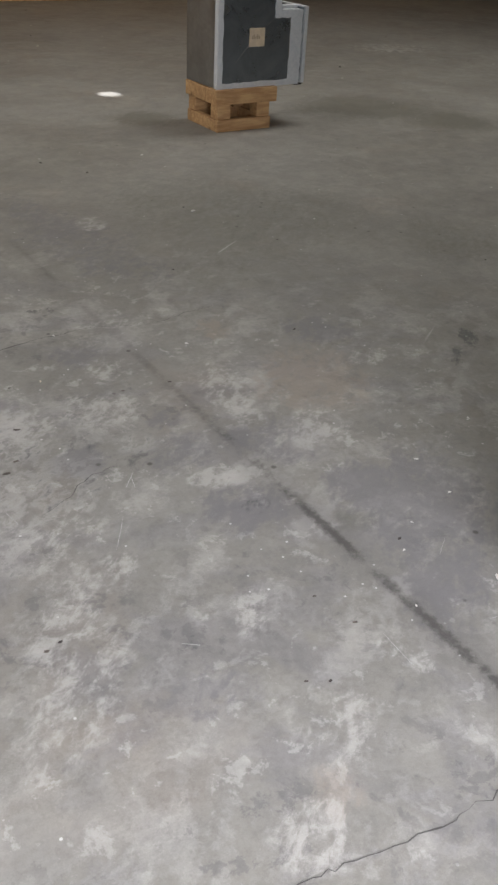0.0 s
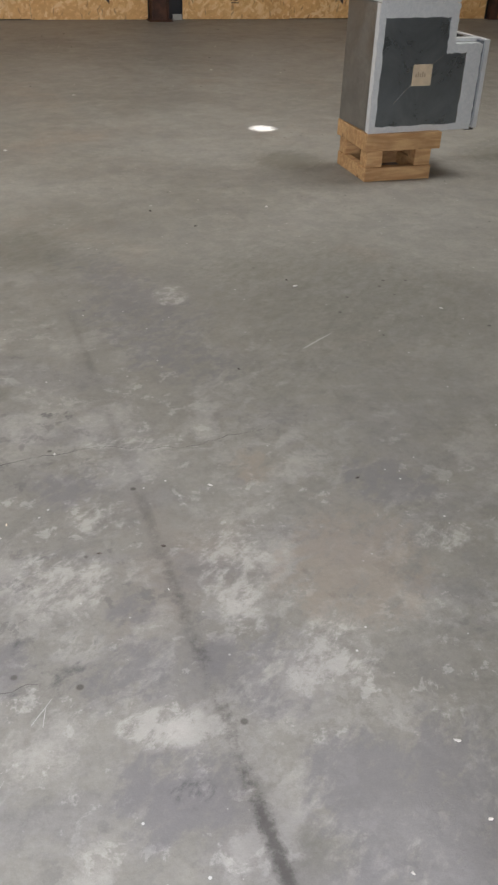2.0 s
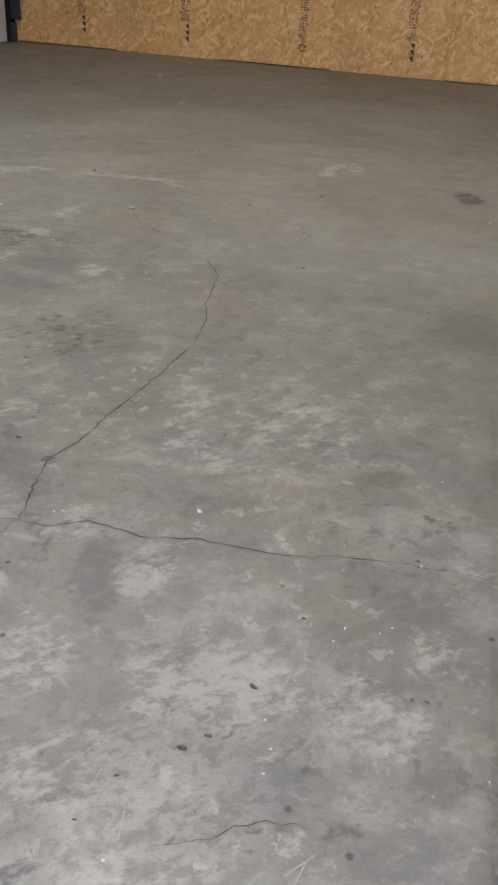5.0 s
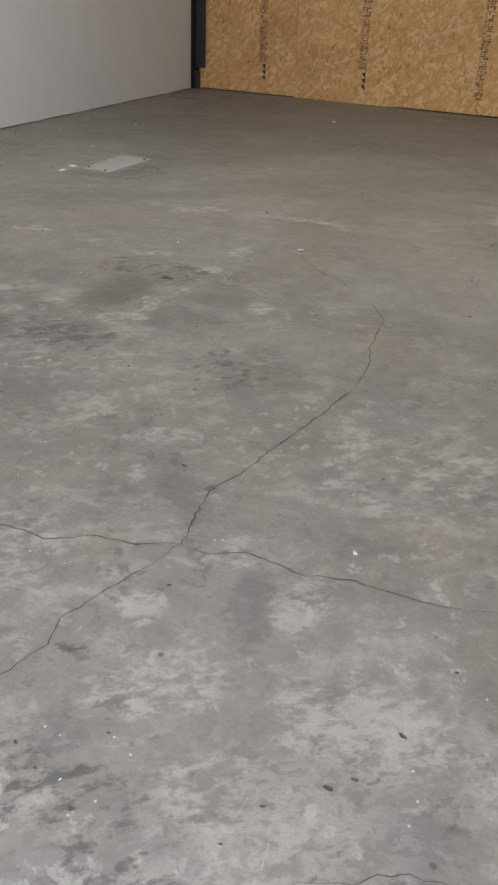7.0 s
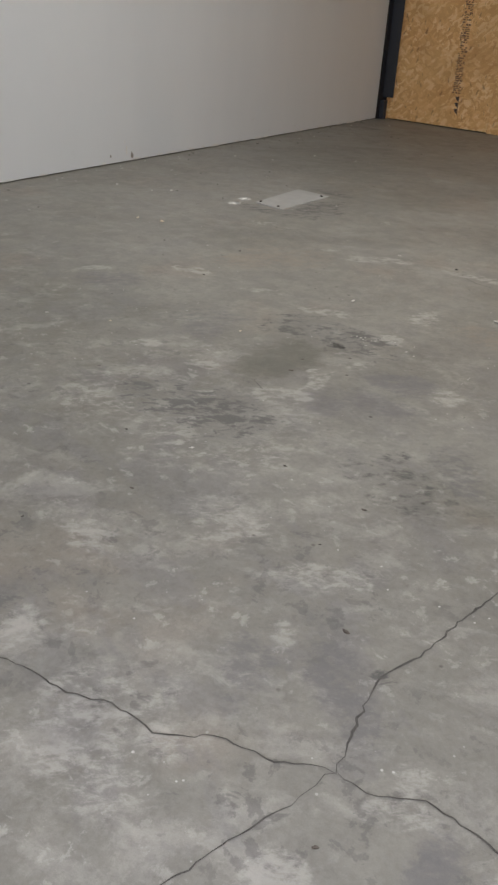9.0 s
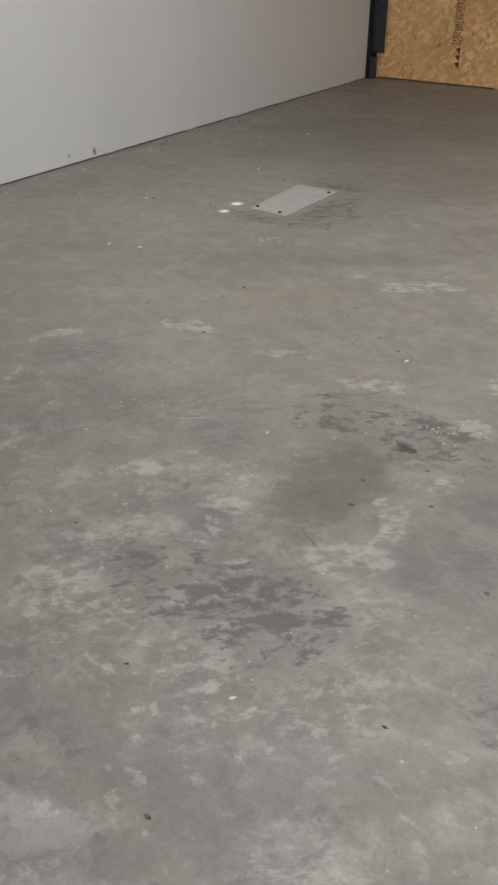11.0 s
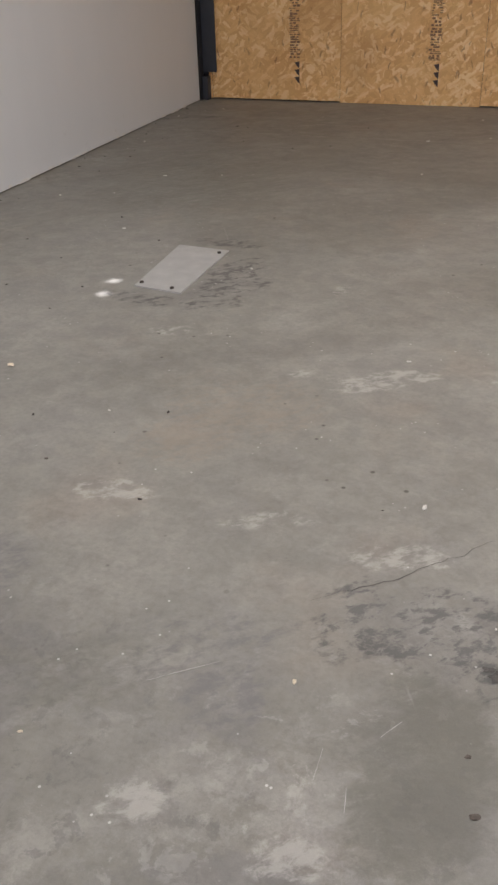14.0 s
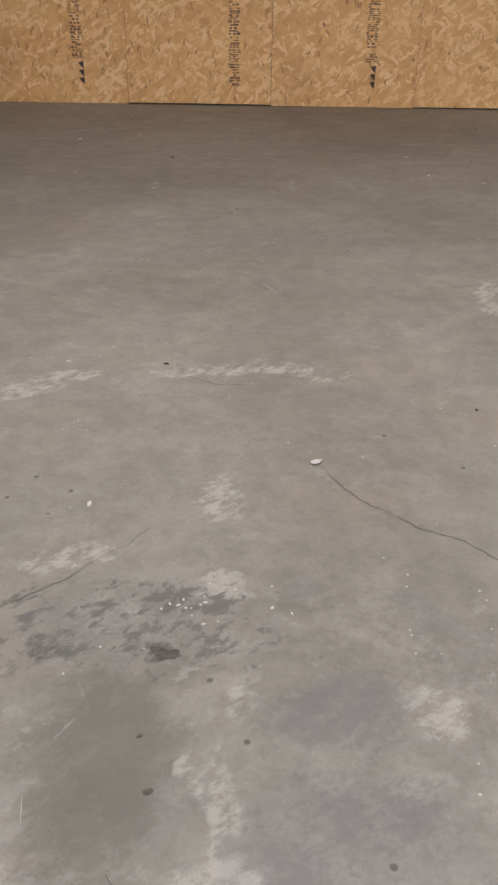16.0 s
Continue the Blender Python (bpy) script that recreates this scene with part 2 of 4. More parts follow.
# the oil stain and the far floor
mark("olive", -1.17, 4.03, 0.173, 0.209, 2, .95, .9)
mark("cool", -0.68, 4.20, 0.178, 0.129, 2, .75, .9)
mark("cool", -0.66, 3.97, 0.167, 0.089, 2, .7, .9)
mark("bloom", -0.94, 3.98, 0.020, 0.159, 2, .6, .8)
mark("bloom", -0.90, 4.24, 0.045, 0.089, 2, .35, .9)
mark("bloom", -1.00, 4.08, 0.016, 0.044, 2, .6, .8)
mark("rust", -0.64, 4.90, 0.226, 0.157, 2, .5, 1.0)
mark("bloom", -0.90, 5.69, 0.448, 0.061, 3, .5, .9)
mark("bloom", -1.61, 5.57, 0.131, 0.050, 3, .45, .9)
mark("bloom", -0.96, 4.94, 0.092, 0.162, 2, .4, .9)
mark("bloom", 0.08, 6.46, 0.043, 0.255, 3, .6, .6)
mark("rust", -0.42, 5.74, 0.258, 0.163, 3, .5, 1.0)
mark("stain", -1.07, 4.35, 0.029, 0.027, 2, 1.3, .6)
mark("stain", -1.07, 4.50, 0.096, 0.053, 2, .75, .8)
mark("stain", -1.29, 4.37, 0.084, 0.062, 2, .6, .8)
mark("stain", -1.13, 4.43, 0.062, 0.054, 2, .5, .8)
mark("bloom", -0.95, 4.54, 0.085, 0.023, 2, .85, .8)
mark("bloom", -1.17, 4.44, 0.037, 0.018, 2, .6, .8)
mark("bloom", -0.70, 8.20, 0.027, 0.156, 4, .45, .7)
mark("bloom", -1.52, 8.21, 0.034, 0.158, 4, .3, .8)
mark("bloom", -0.51, 4.20, 0.078, 0.086, 2, .45, .9)
mark("cool", -0.78, 7.13, 0.829, 0.352, 3, .3, 1.0)
# loose specks scattered round the worst places
mark("stain", -1.12, 3.52, 0.38, 0.22, 10, 0.40, 0.8)
mark("bloom", -1.10, 3.50, 0.55, 0.30, 10, 0.34, 0.8)
mark("stain", -1.15, 4.42, 0.36, 0.16, 5, 0.36, 0.7)
mark("bloom", -1.12, 4.44, 0.36, 0.14, 5, 0.32, 0.7)
mark("stain", 0.80, 1.95, 0.40, 0.22, 10, 0.20, 0.8)
mark("bloom", 0.62, 1.85, 0.30, 0.25, 30, 0.40, 0.9)
mark("stain", -0.35, 3.55, 0.30, 0.14, -20, 0.24, 0.8)
mark("stain", 0.30, 1.75, 0.35, 0.20, -20, 0.28, 0.8)
# shade painted into the slab: a dark cool patch for a body shadow
mark("cool", 1.55, 1.45, 0.22, 0.26, 0, 0.8, 0.9)
# round the steel plate, in the corner and by the door
mark("stain", -2.45, 6.35, 0.14, 0.42, 0, 0.36, 0.8)
mark("stain", -2.76, 6.05, 0.28, 0.08, 0, 0.4, 0.8)
mark("stain", -2.68, 6.84, 0.20, 0.08, 0, 0.45, 0.8)
mark("stain", -4.42, 9.85, 0.10, 0.03, 20, 0.9, 0.5)
mark("stain", -4.16, 9.95, 0.08, 0.03, 20, 0.8, 0.5)
mark("stain", 2.25, 2.11, 0.07, 0.03, 60, 0.8, 0.6)
mark("stain", 2.12, 2.02, 0.08, 0.02, 50, 0.6, 0.6)
# broad darker olive tone over the far west floor
mark("olive", -3.4, 8.0, 0.9, 1.3, 10, 0.45, 1.0)


def concrete():
    m = Nodes("worn_concrete", 0.55)
    wob = m.vmath("SCALE", m.vmath("SUBTRACT", m.noise(5.5, 6, 0.68, colour=True), (0.5, 0.5, 0.5)), 0.34)
    flat = m.vmath("ADD", m.pos, wob)
    tight = m.mapped(vector=m.vmath("ADD", m.pos, m.vmath("SCALE", wob, 0.08)))
    # trowel-swept coordinates, stretched along x
    swept = m.mapped(rot=(0, 0, 12), scale=(1.7, 1, 1), vector=flat)
    broad = m.noise(0.55, 5, 0.6, 0.6)
    patchy = m.noise(2.1, 7, 0.66, 0.5, vector=flat)
    sweep = m.noise(3.2, 7, 0.7, 0.8, vector=swept)
    mid = m.noise(11, 6, 0.7, 0.3)
    fine = m.noise(60, 5, 0.7)
    grit = m.noise(320, 2, 0.6)
    sep = m.add("ShaderNodeSeparateXYZ")
    m.put(sep.inputs[0], m.pos)
    # traffic by the doorway has worn the skin off; further in the mottling fades out
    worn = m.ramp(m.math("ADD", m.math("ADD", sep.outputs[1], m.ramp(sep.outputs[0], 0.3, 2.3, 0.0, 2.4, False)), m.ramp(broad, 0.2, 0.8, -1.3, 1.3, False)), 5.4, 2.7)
    base = m.mix(m.ramp(broad, 0.36, 0.64), (0.222, 0.2125, 0.188), (0.272, 0.2635, 0.238))
    base = m.mix(m.math("MULTIPLY", m.ramp(patchy, 0.47, 0.62), 0.34), base, (0.205, 0.198, 0.186))
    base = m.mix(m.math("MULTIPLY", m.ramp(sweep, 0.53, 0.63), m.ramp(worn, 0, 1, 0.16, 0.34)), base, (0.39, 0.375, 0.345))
    base = m.mix(m.math("MULTIPLY", m.ramp(m.noise(1.5, 4, 0.6, vector=m.mapped(loc=(7, 3, 0))), 0.56, 0.72), 0.30), base, (0.31, 0.255, 0.205))
    scrape = m.noise(5.6, 9, 0.68, 0.2, vector=m.mapped(loc=(2, 9, 0), rot=(0, 0, 40), scale=(1.5, 1, 1), vector=m.vmath("ADD", m.pos, m.vmath("SCALE", wob, 0.5))))
    skin = m.noise(3.6, 8, 0.66, 0.3, vector=m.mapped(loc=(11, 4, 0), rot=(0, 0, -20), scale=(1.4, 1, 1)))
    fleck = m.noise(15, 7, 0.68, 0.3, vector=m.mapped(loc=(4, 13, 0)))
    zone = m.noise(1.9, 4, 0.6, vector=m.mapped(loc=(1, 21, 0)))
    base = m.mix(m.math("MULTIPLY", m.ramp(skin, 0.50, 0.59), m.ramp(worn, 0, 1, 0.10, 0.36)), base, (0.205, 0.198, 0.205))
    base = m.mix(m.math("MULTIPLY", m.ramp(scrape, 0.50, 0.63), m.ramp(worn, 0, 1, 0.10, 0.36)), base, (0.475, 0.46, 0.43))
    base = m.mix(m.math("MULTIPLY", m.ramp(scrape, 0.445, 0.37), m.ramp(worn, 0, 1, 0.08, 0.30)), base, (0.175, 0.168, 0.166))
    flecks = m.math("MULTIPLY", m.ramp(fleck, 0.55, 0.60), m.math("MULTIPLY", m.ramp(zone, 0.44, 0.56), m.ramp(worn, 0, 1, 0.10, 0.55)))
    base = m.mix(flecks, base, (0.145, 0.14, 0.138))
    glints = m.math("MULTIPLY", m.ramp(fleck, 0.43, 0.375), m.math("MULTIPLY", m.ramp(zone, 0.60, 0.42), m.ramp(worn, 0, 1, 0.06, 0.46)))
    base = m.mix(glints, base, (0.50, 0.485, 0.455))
    base = m.mix(m.ramp(mid, 0.34, 0.66, 0, 0.46), base, m.mix(1.0, base, (1.42, 1.41, 1.39), "MULTIPLY"))
    base = m.mix(m.ramp(fine, 0.40, 0.68, 0.0, 0.26), base, m.mix(1.0, base, (0.62, 0.61, 0.60), "MULTIPLY"))
    # placed marks: soft amounts stored on the slab, frayed here by the grain
    brushed = m.noise(17, 6, 0.7, 0.4, vector=m.mapped(loc=(6, 2, 0), rot=(0, 0, 50), scale=(2.6, 0.8, 1)))
    scab_grain = m.noise(34, 7, 0.72, 0.4, vector=m.mapped(loc=(8, 5, 0), rot=(0, 0, 30), scale=(1.5, 1, 1)))
    frayed = m.math("ADD", m.ramp(mid, 0.25, 0.75, -0.5, 0.5, False), m.math("ADD", m.ramp(brushed, 0.28, 0.72, -0.55, 0.55, False), m.ramp(scab_grain, 0.3, 0.7, -0.75, 0.75, False)))
    for key, rgb, most, fray, lo, hi in (
            ("olive", (0.158, 0.153, 0.128), 0.72, 0.40, 0.05, 0.95), ("cool", (0.186, 0.179, 0.183), 0.72, 0.70, 0.06, 0.85), ("rust", (0.335, 0.27, 0.21), 0.40, 0.6, 0.05, 0.9),
            ("bloom", (0.53, 0.512, 0.475), 0.58, 0.95, 0.06, 0.92), ("stain", (0.095, 0.093, 0.093), 0.80, 1.0, 0.16, 0.86)):
        n = m.add("ShaderNodeAttribute")
        n.attribute_name = key
        fac = m.ramp(m.math("ADD", n.outputs["Fac"], m.math("MULTIPLY", frayed, m.ramp(n.outputs["Fac"], 0.0, 0.35, 0, fray))), lo, hi, 0, most)
        base = m.mix(fac, base, rgb)
    # sawn joint, filled with dirt, fading northwards
    off = m.math("ABSOLUTE", m.math("ADD", m.math("SUBTRACT", sep.outputs[0], 1.313), m.math("MULTIPLY", sep.outputs[1], 0.04)))
    off = m.math("ADD", off, m.ramp(fine, 0.3, 0.7, -0.006, 0.006))
    north = m.math("MULTIPLY", m.ramp(sep.outputs[1], 1.5, 2.7, 1, 0.32), m.ramp(sep.outputs[1], 3.6, 4.4, 1, 0))
    core = m.math("MULTIPLY", m.ramp(off, 0.021, 0.002), m.ramp(m.noise(4.5, 6, 0.75), 0.43, 0.58))
    halo = m.math("MULTIPLY", m.ramp(off, 0.085, 0.01, 0, 0.5), m.ramp(mid, 0.25, 0.7))
    base = m.mix(m.math("MULTIPLY", halo, north), base, (0.13, 0.125, 0.12))
    base = m.mix(m.math("MULTIPLY", m.math("MULTIPLY", core, north), 0.8), base, (0.065, 0.06, 0.056))
    # a faint straight pencil of paint near the far wall
    line = m.math("ABSOLUTE", m.math("SUBTRACT", sep.outputs[1], 9.41))
    base = m.mix(m.math("MULTIPLY", m.ramp(line, 0.012, 0.004, 0, 0.35), m.ramp(mid, 0.4, 0.55)), base, (0.45, 0.44, 0.42))
    # pits, scratches, lime specks
    pits = m.math("MULTIPLY", m.ramp(m.cells(9.0).outputs["Distance"], 0.085, 0.04), m.ramp(m.noise(1.3, 2), 0.48, 0.58))
    base = m.mix(m.math("MULTIPLY", pits, 0.75), base, (0.07, 0.062, 0.055))
    specks = m.ramp(m.cells(23.0, vector=m.mapped(loc=(3.3, 1.7, 0))).outputs["Distance"], 0.085, 0.05)
    base = m.mix(m.math("MULTIPLY", specks, m.ramp(m.noise(3.0, 3), 0.50, 0.60, 0, 0.8)), base, (0.70, 0.69, 0.66))
    for turn, shift in ((35, 0.0), (-62, 5.1), (82, 9.7)):
        hair = m.cells(2.3, vector=m.mapped(loc=(shift, shift, 0), rot=(0, 0, turn), scale=(9.0, 0.22, 1), vector=tight)).outputs["Distance"]
        base = m.mix(m.math("MULTIPLY", m.ramp(hair, 0.060, 0.02, 0, 0.55), m.ramp(m.noise(2.4, 3, vector=m.mapped(loc=(shift, 2, 0))), 0.50, 0.62)), base, (0.55, 0.54, 0.51))
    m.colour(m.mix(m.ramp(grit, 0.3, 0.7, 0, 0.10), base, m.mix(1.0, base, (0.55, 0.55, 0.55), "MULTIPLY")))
    m.rough(m.ramp(patchy, 0.35, 0.65, 0.62, 0.46))
    m.bsdf.inputs["Specular IOR Level"].default_value = 0.35
    h = m.math("ADD", m.math("MULTIPLY", mid, 0.8), m.math("ADD", m.math("MULTIPLY", fine, 0.5), m.math("MULTIPLY", grit, 0.15)))
    m.bump(m.math("SUBTRACT", h, m.math("MULTIPLY", m.math("ADD", pits, core), 0.5)), 0.16, 0.012)
    return m.mat


def strand_board():
    m = Nodes("oriented_strand_board", 0.6)
    info = m.add("ShaderNodeObjectInfo")
    shift = m.vmath("SCALE", m.vmath("MULTIPLY", (7.3, 0.0, 5.1), (1, 1, 1)), info.outputs["Random"])
    p = m.vmath("ADD", m.pos, shift)
    col, height = None, None
    warp = m.vmath("ADD", p, m.vmath("SCALE", m.noise(14, 3, colour=True), 0.07))
    for turn, scale, loc in ((68, 22, 0.0), (115, 20, 3.0), (88, 26, 6.0), (35, 24, 9.0), (145, 27, 12.0)):
        v = m.cells(scale, vector=m.mapped((loc, 0, loc), (0, turn, 0), (2.3, 1, 0.75), warp))
        rnd = m.add("ShaderNodeSeparateColor")
        m.put(rnd.inputs[0], v.outputs["Color"])
        streak = m.noise(38, 3, 0.6, vector=m.mapped((loc, 0, loc), (0, turn, 0), (3.5, 1, 0.5), p))
        tone = m.math("ADD", rnd.outputs[0], m.ramp(streak, 0.3, 0.7, -0.18, 0.18))
        c = m.mix(m.ramp(tone, 0.0, 0.75), (0.66, 0.355, 0.135), m.mix(m.ramp(tone, 0.55, 1.0), (0.80, 0.475, 0.195), (0.90, 0.63, 0.33)))
        if col is None:
            col, height = c, rnd.outputs[1]
        else:
            pick = m.math("GREATER_THAN", rnd.outputs[2], 0.55)
            col = m.mix(pick, col, c)
            height = m.math("ADD", m.math("MULTIPLY", height, 0.6), m.math("MULTIPLY", rnd.outputs[1], pick))
    # dark bark slivers
    for turn, loc in ((70, 21.0), (110, 25.0), (95, 31.0)):
        v = m.cells(8.5, vector=m.mapped((loc, 0, loc), (0, turn, 0), (2.2, 1, 0.55), warp))
        col = m.mix(m.ramp(v.outputs["Distance"], 0.17, 0.06, 0, 0.75), col, (0.25, 0.095, 0.038))
    col = m.mix(m.ramp(m.noise(2.2, 3, vector=p), 0.35, 0.7, 0, 0.35), col, (0.78, 0.49, 0.21))
    col = m.mix(m.ramp(m.noise(1.2, 3, vector=m.mapped((5, 0, 2), vector=p)), 0.5, 0.72, 0, 0.35), col, (0.36, 0.17, 0.055))
    m.colour(col)
    return m.bump(height, 0.12, 0.005).mat


def painted_board():
    m = Nodes("white_wall_paint", 0.42)
    streaks = m.noise(1.1, 4, vector=m.mapped(scale=(1, 1, 3)))
    roller = m.noise(160, 3)
    scuff = m.math("MULTIPLY", m.ramp(m.noise(14, 4, 0.7, vector=m.mapped(scale=(1, 1.6, 1))), 0.62, 0.74), 0.3)
    sep = m.add("ShaderNodeSeparateXYZ")
    m.put(sep.inputs[0], m.pos)
    c = m.mix(m.ramp(streaks, 0.35, 0.65), (0.735, 0.755, 0.775), (0.77, 0.785, 0.80))
    c = m.mix(m.math("MULTIPLY", scuff, m.ramp(sep.outputs[2], 0.35, 0.02)), c, (0.42, 0.41, 0.38))
    m.colour(c).rough(m.ramp(streaks, 0.3, 0.7, 0.36, 0.5))
    return m.bump(roller, 0.10, 0.003).mat


def sheet_metal(name, rgb, rough, spangled=0.16):
    m = Nodes(name, rough, 0.9)
    spangle = m.cells(46).outputs["Color"]
    rnd = m.add("ShaderNodeSeparateColor")
    m.put(rnd.inputs[0], spangle)
    smear = m.noise(5, 5, 0.65, 0.6)
    c = m.mix(m.ramp(smear, 0.35, 0.68), rgb, tuple(v * 1.3 for v in rgb))
    c = m.mix(m.math("MULTIPLY", rnd.outputs[0], spangled), c, tuple(v * 0.6 for v in rgb))
    m.colour(c).rough(m.ramp(smear, 0.3, 0.7, rough - 0.08, rough + 0.12))
    return m.bump(m.noise(3.0, 2), 0.02, 0.02).mat


def tape_foil():
    m = Nodes("foil_tape", 0.38, 0.25)
    crease = m.noise(55, 5, 0.7, 0.8)
    m.colour(m.mix(m.ramp(crease, 0.35, 0.65), (0.69, 0.72, 0.735), (0.78, 0.80, 0.81)))
    m.rough(m.ramp(crease, 0.3, 0.7, 0.3, 0.5))
    return m.bump(crease, 0.22, 0.004).mat


def timber(name, light, dark, along=(0.12, 1, 1)):
    m = Nodes(name, 0.65)
    co = m.add("ShaderNodeTexCoord").outputs["Object"]
    info = m.add("ShaderNodeObjectInfo")
    co = m.vmath("ADD", co, m.vmath("SCALE", (3.1, 4.7, 6.3), info.outputs["Random"]))
    grain = m.noise(34, 5, 0.6, 1.2, vector=m.mapped(scale=tuple(1 / a for a in along), vector=co))
    knots = m.ramp(m.cells(6.5, vector=co).outputs["Distance"], 0.14, 0.05)
    blotch = m.noise(9, 4, vector=co)
    c = m.mix(m.ramp(grain, 0.36, 0.66), light, dark)
    c = m.mix(m.ramp(blotch, 0.4, 0.75, 0, 0.5), c, tuple(v * 0.7 for v in dark))
    c = m.mix(m.math("MULTIPLY", knots, 0.8), c, (0.14, 0.06, 0.025))
    m.colour(c)
    return m.bump(grain, 0.2, 0.003).mat


def rusty():
    m = Nodes("rusty_steel", 0.72, 0.2)
    a = m.noise(7, 6, 0.7, 0.5)
    m.colour(m.mix(m.ramp(a, 0.35, 0.65), (0.052, 0.026, 0.018), (0.115, 0.05, 0.03)))
    return m.bump(m.noise(60, 4), 0.4, 0.004).mat


def navy_paint():
    m = Nodes("navy_gloss_paint", 0.42)
    sep = m.add("ShaderNodeSeparateXYZ")
    m.put(sep.inputs[0], m.pos)
    cloud = m.noise(4, 4)
    c = m.mix(m.ramp(cloud, 0.35, 0.65), (0.030, 0.037, 0.060), (0.040, 0.048, 0.074))
    nick = m.ramp(m.cells(13, vector=m.mapped(scale=(1, 1, 2.2))).outputs["Distance"], 0.07, 0.03)
    rare = m.ramp(m.noise(7, 3), 0.57, 0.62)
    c = m.mix(m.math("MULTIPLY", nick, rare), c, (0.30, 0.31, 0.34))
    dust = m.math("MULTIPLY", m.ramp(sep.outputs[2], 0.14, 0.0), m.ramp(m.noise(26, 5, 0.7), 0.45, 0.7, 0, 0.4))
    m.colour(m.mix(dust, c, (0.24, 0.24, 0.24)))
    m.rough(m.ramp(cloud, 0.3, 0.7, 0.36, 0.5))
    return m.bump(m.noise(140, 2), 0.12, 0.002).mat


CONCRETE, BOARD, WHITE = concrete(), strand_board(), painted_board()
NAVY, RUST = navy_paint(), rusty()
GALV = sheet_metal("galvanised_sheet", (0.30, 0.30, 0.29), 0.42)
GALV_DARK = sheet_metal("dark_galvanised_sheet", (0.21, 0.235, 0.26), 0.3, 0.04)
FOIL = tape_foil()
PINE = timber("pallet_pine", (0.62, 0.39, 0.185), (0.45, 0.245, 0.105))
PLY = timber("orange_plywood", (0.50, 0.24, 0.075), (0.37, 0.165, 0.05), (0.3, 1, 0.3))
BLACK = plain("black_steel_and_gap_shade", (0.018, 0.018, 0.022), 0.5)
SLATE = plain("slate_blue_steel", (0.035, 0.038, 0.048), 0.5)
PRINT = plain("stencil_ink", (0.215, 0.120, 0.068), 0.8, vary=0.5, scale=40)
INK = plain("black_ink", (0.075, 0.05, 0.045), 0.8, vary=0.3, scale=30)
CRACK = plain("crack_dirt", (0.105, 0.099, 0.092), 0.95, vary=0.4, scale=30)
SCRIBBLE = plain("faint_pencil", (0.42, 0.32, 0.22), 0.8)
PIT = plain("brown_pit_dirt", (0.115, 0.097, 0.083), 0.95, vary=0.4, scale=60)
PAPER = plain("card_tag", (0.66, 0.54, 0.38), 0.8, vary=0.12, scale=25)
CHIP_WHITE = plain("white_plaster", (0.60, 0.58, 0.54), 0.8)
CHIP_TAN = plain("tan_wood_chip", (0.66, 0.57, 0.44), 0.8)
CHIP_DARK = plain("dark_grit", (0.06, 0.05, 0.045), 0.9)
GREY = plain("grey_roof_sheet", (0.42, 0.42, 0.40), 0.6)
BLOCK = plain("grey_block_paint", (0.46, 0.455, 0.43), 0.75)
ASPHALT = plain("forecourt_asphalt", (0.07, 0.07, 0.07), 0.9, vary=0.3)
PLATE = plain("dull_steel_plate", (0.41, 0.405, 0.39), 0.62, 0.0, vary=0.10, scale=14)
RAWWOOD = plain("raw_splinter_wood", (0.45, 0.37, 0.25), 0.8)


# ---- mesh helpers ----
def mesh_from(name, bm, material, smooth=False):
    me = bpy.data.meshes.new(name)
    bmesh.ops.recalc_face_normals(bm, faces=bm.faces)
    bm.to_mesh(me)
    bm.free()
    me.materials.append(material)
    if smooth:
        for f in me.polygons:
            f.use_smooth = True
    return me


def part(name, bm, material, parent=None, label="", smooth=False):
    ob = new(name, mesh_from(name, bm, material, smooth))
    if parent is not None:
        ob.parent = parent
    return tagged(ob, label)


def box(x0, x1, y0, y1, z0, z1, bevel=0.0, bm=None):
    own = bm if bm is not None else bmesh.new()
    made = bmesh.ops.create_cube(own, size=1.0)["verts"]
    for v in made:
        v.co = Vector((x0 + (v.co.x + 0.5) * (x1 - x0), y0 + (v.co.y + 0.5) * (y1 - y0), z0 + (v.co.z + 0.5) * (z1 - z0)))
    if bevel:
        edges = list({e for v in made for e in v.link_edges})
        bmesh.ops.bevel(own, geom=edges, offset=bevel, segments=2, affect="EDGES", profile=0.6)
    return own


def prism(outline, y0, y1):
    """An outline in x, z drawn out from y0 to y1."""
    bm = bmesh.new()
    ring = [bm.verts.new((x, y0, z)) for x, z in outline]
    face = bm.faces.new(ring)
    out = bmesh.ops.extrude_face_region(bm, geom=[face])["geom"]
    for v in out:
        if isinstance(v, bmesh.types.BMVert):
            v.co.y = y1
    return bm


def disc(x, y, z0, z1, r, n=14, bm=None):
    own = bm if bm is not None else bmesh.new()
    made = bmesh.ops.create_cone(own, cap_ends=True, segments=n, radius1=r, radius2=r * 0.9, depth=z1 - z0)["verts"]
    for v in made:
        v.co += Vector((x, y, (z0 + z1) / 2))
    return own


# ---- structure ----
WALL_W, WALL_N, WALL_E, WALL_S = -4.576, 10.86, 14.0, 0.12


def spans(stops):
    """Grid lines from stop to stop, each stretch with its own step."""
    out = [stops[0][0]]
    for (a, step), (b, _) in zip(stops, stops[1:]):
        n = max(1, round((b - a) / step))
        out += [a + (b - a) * (i + 1) / n for i in range(n)]
    return np.array(out)


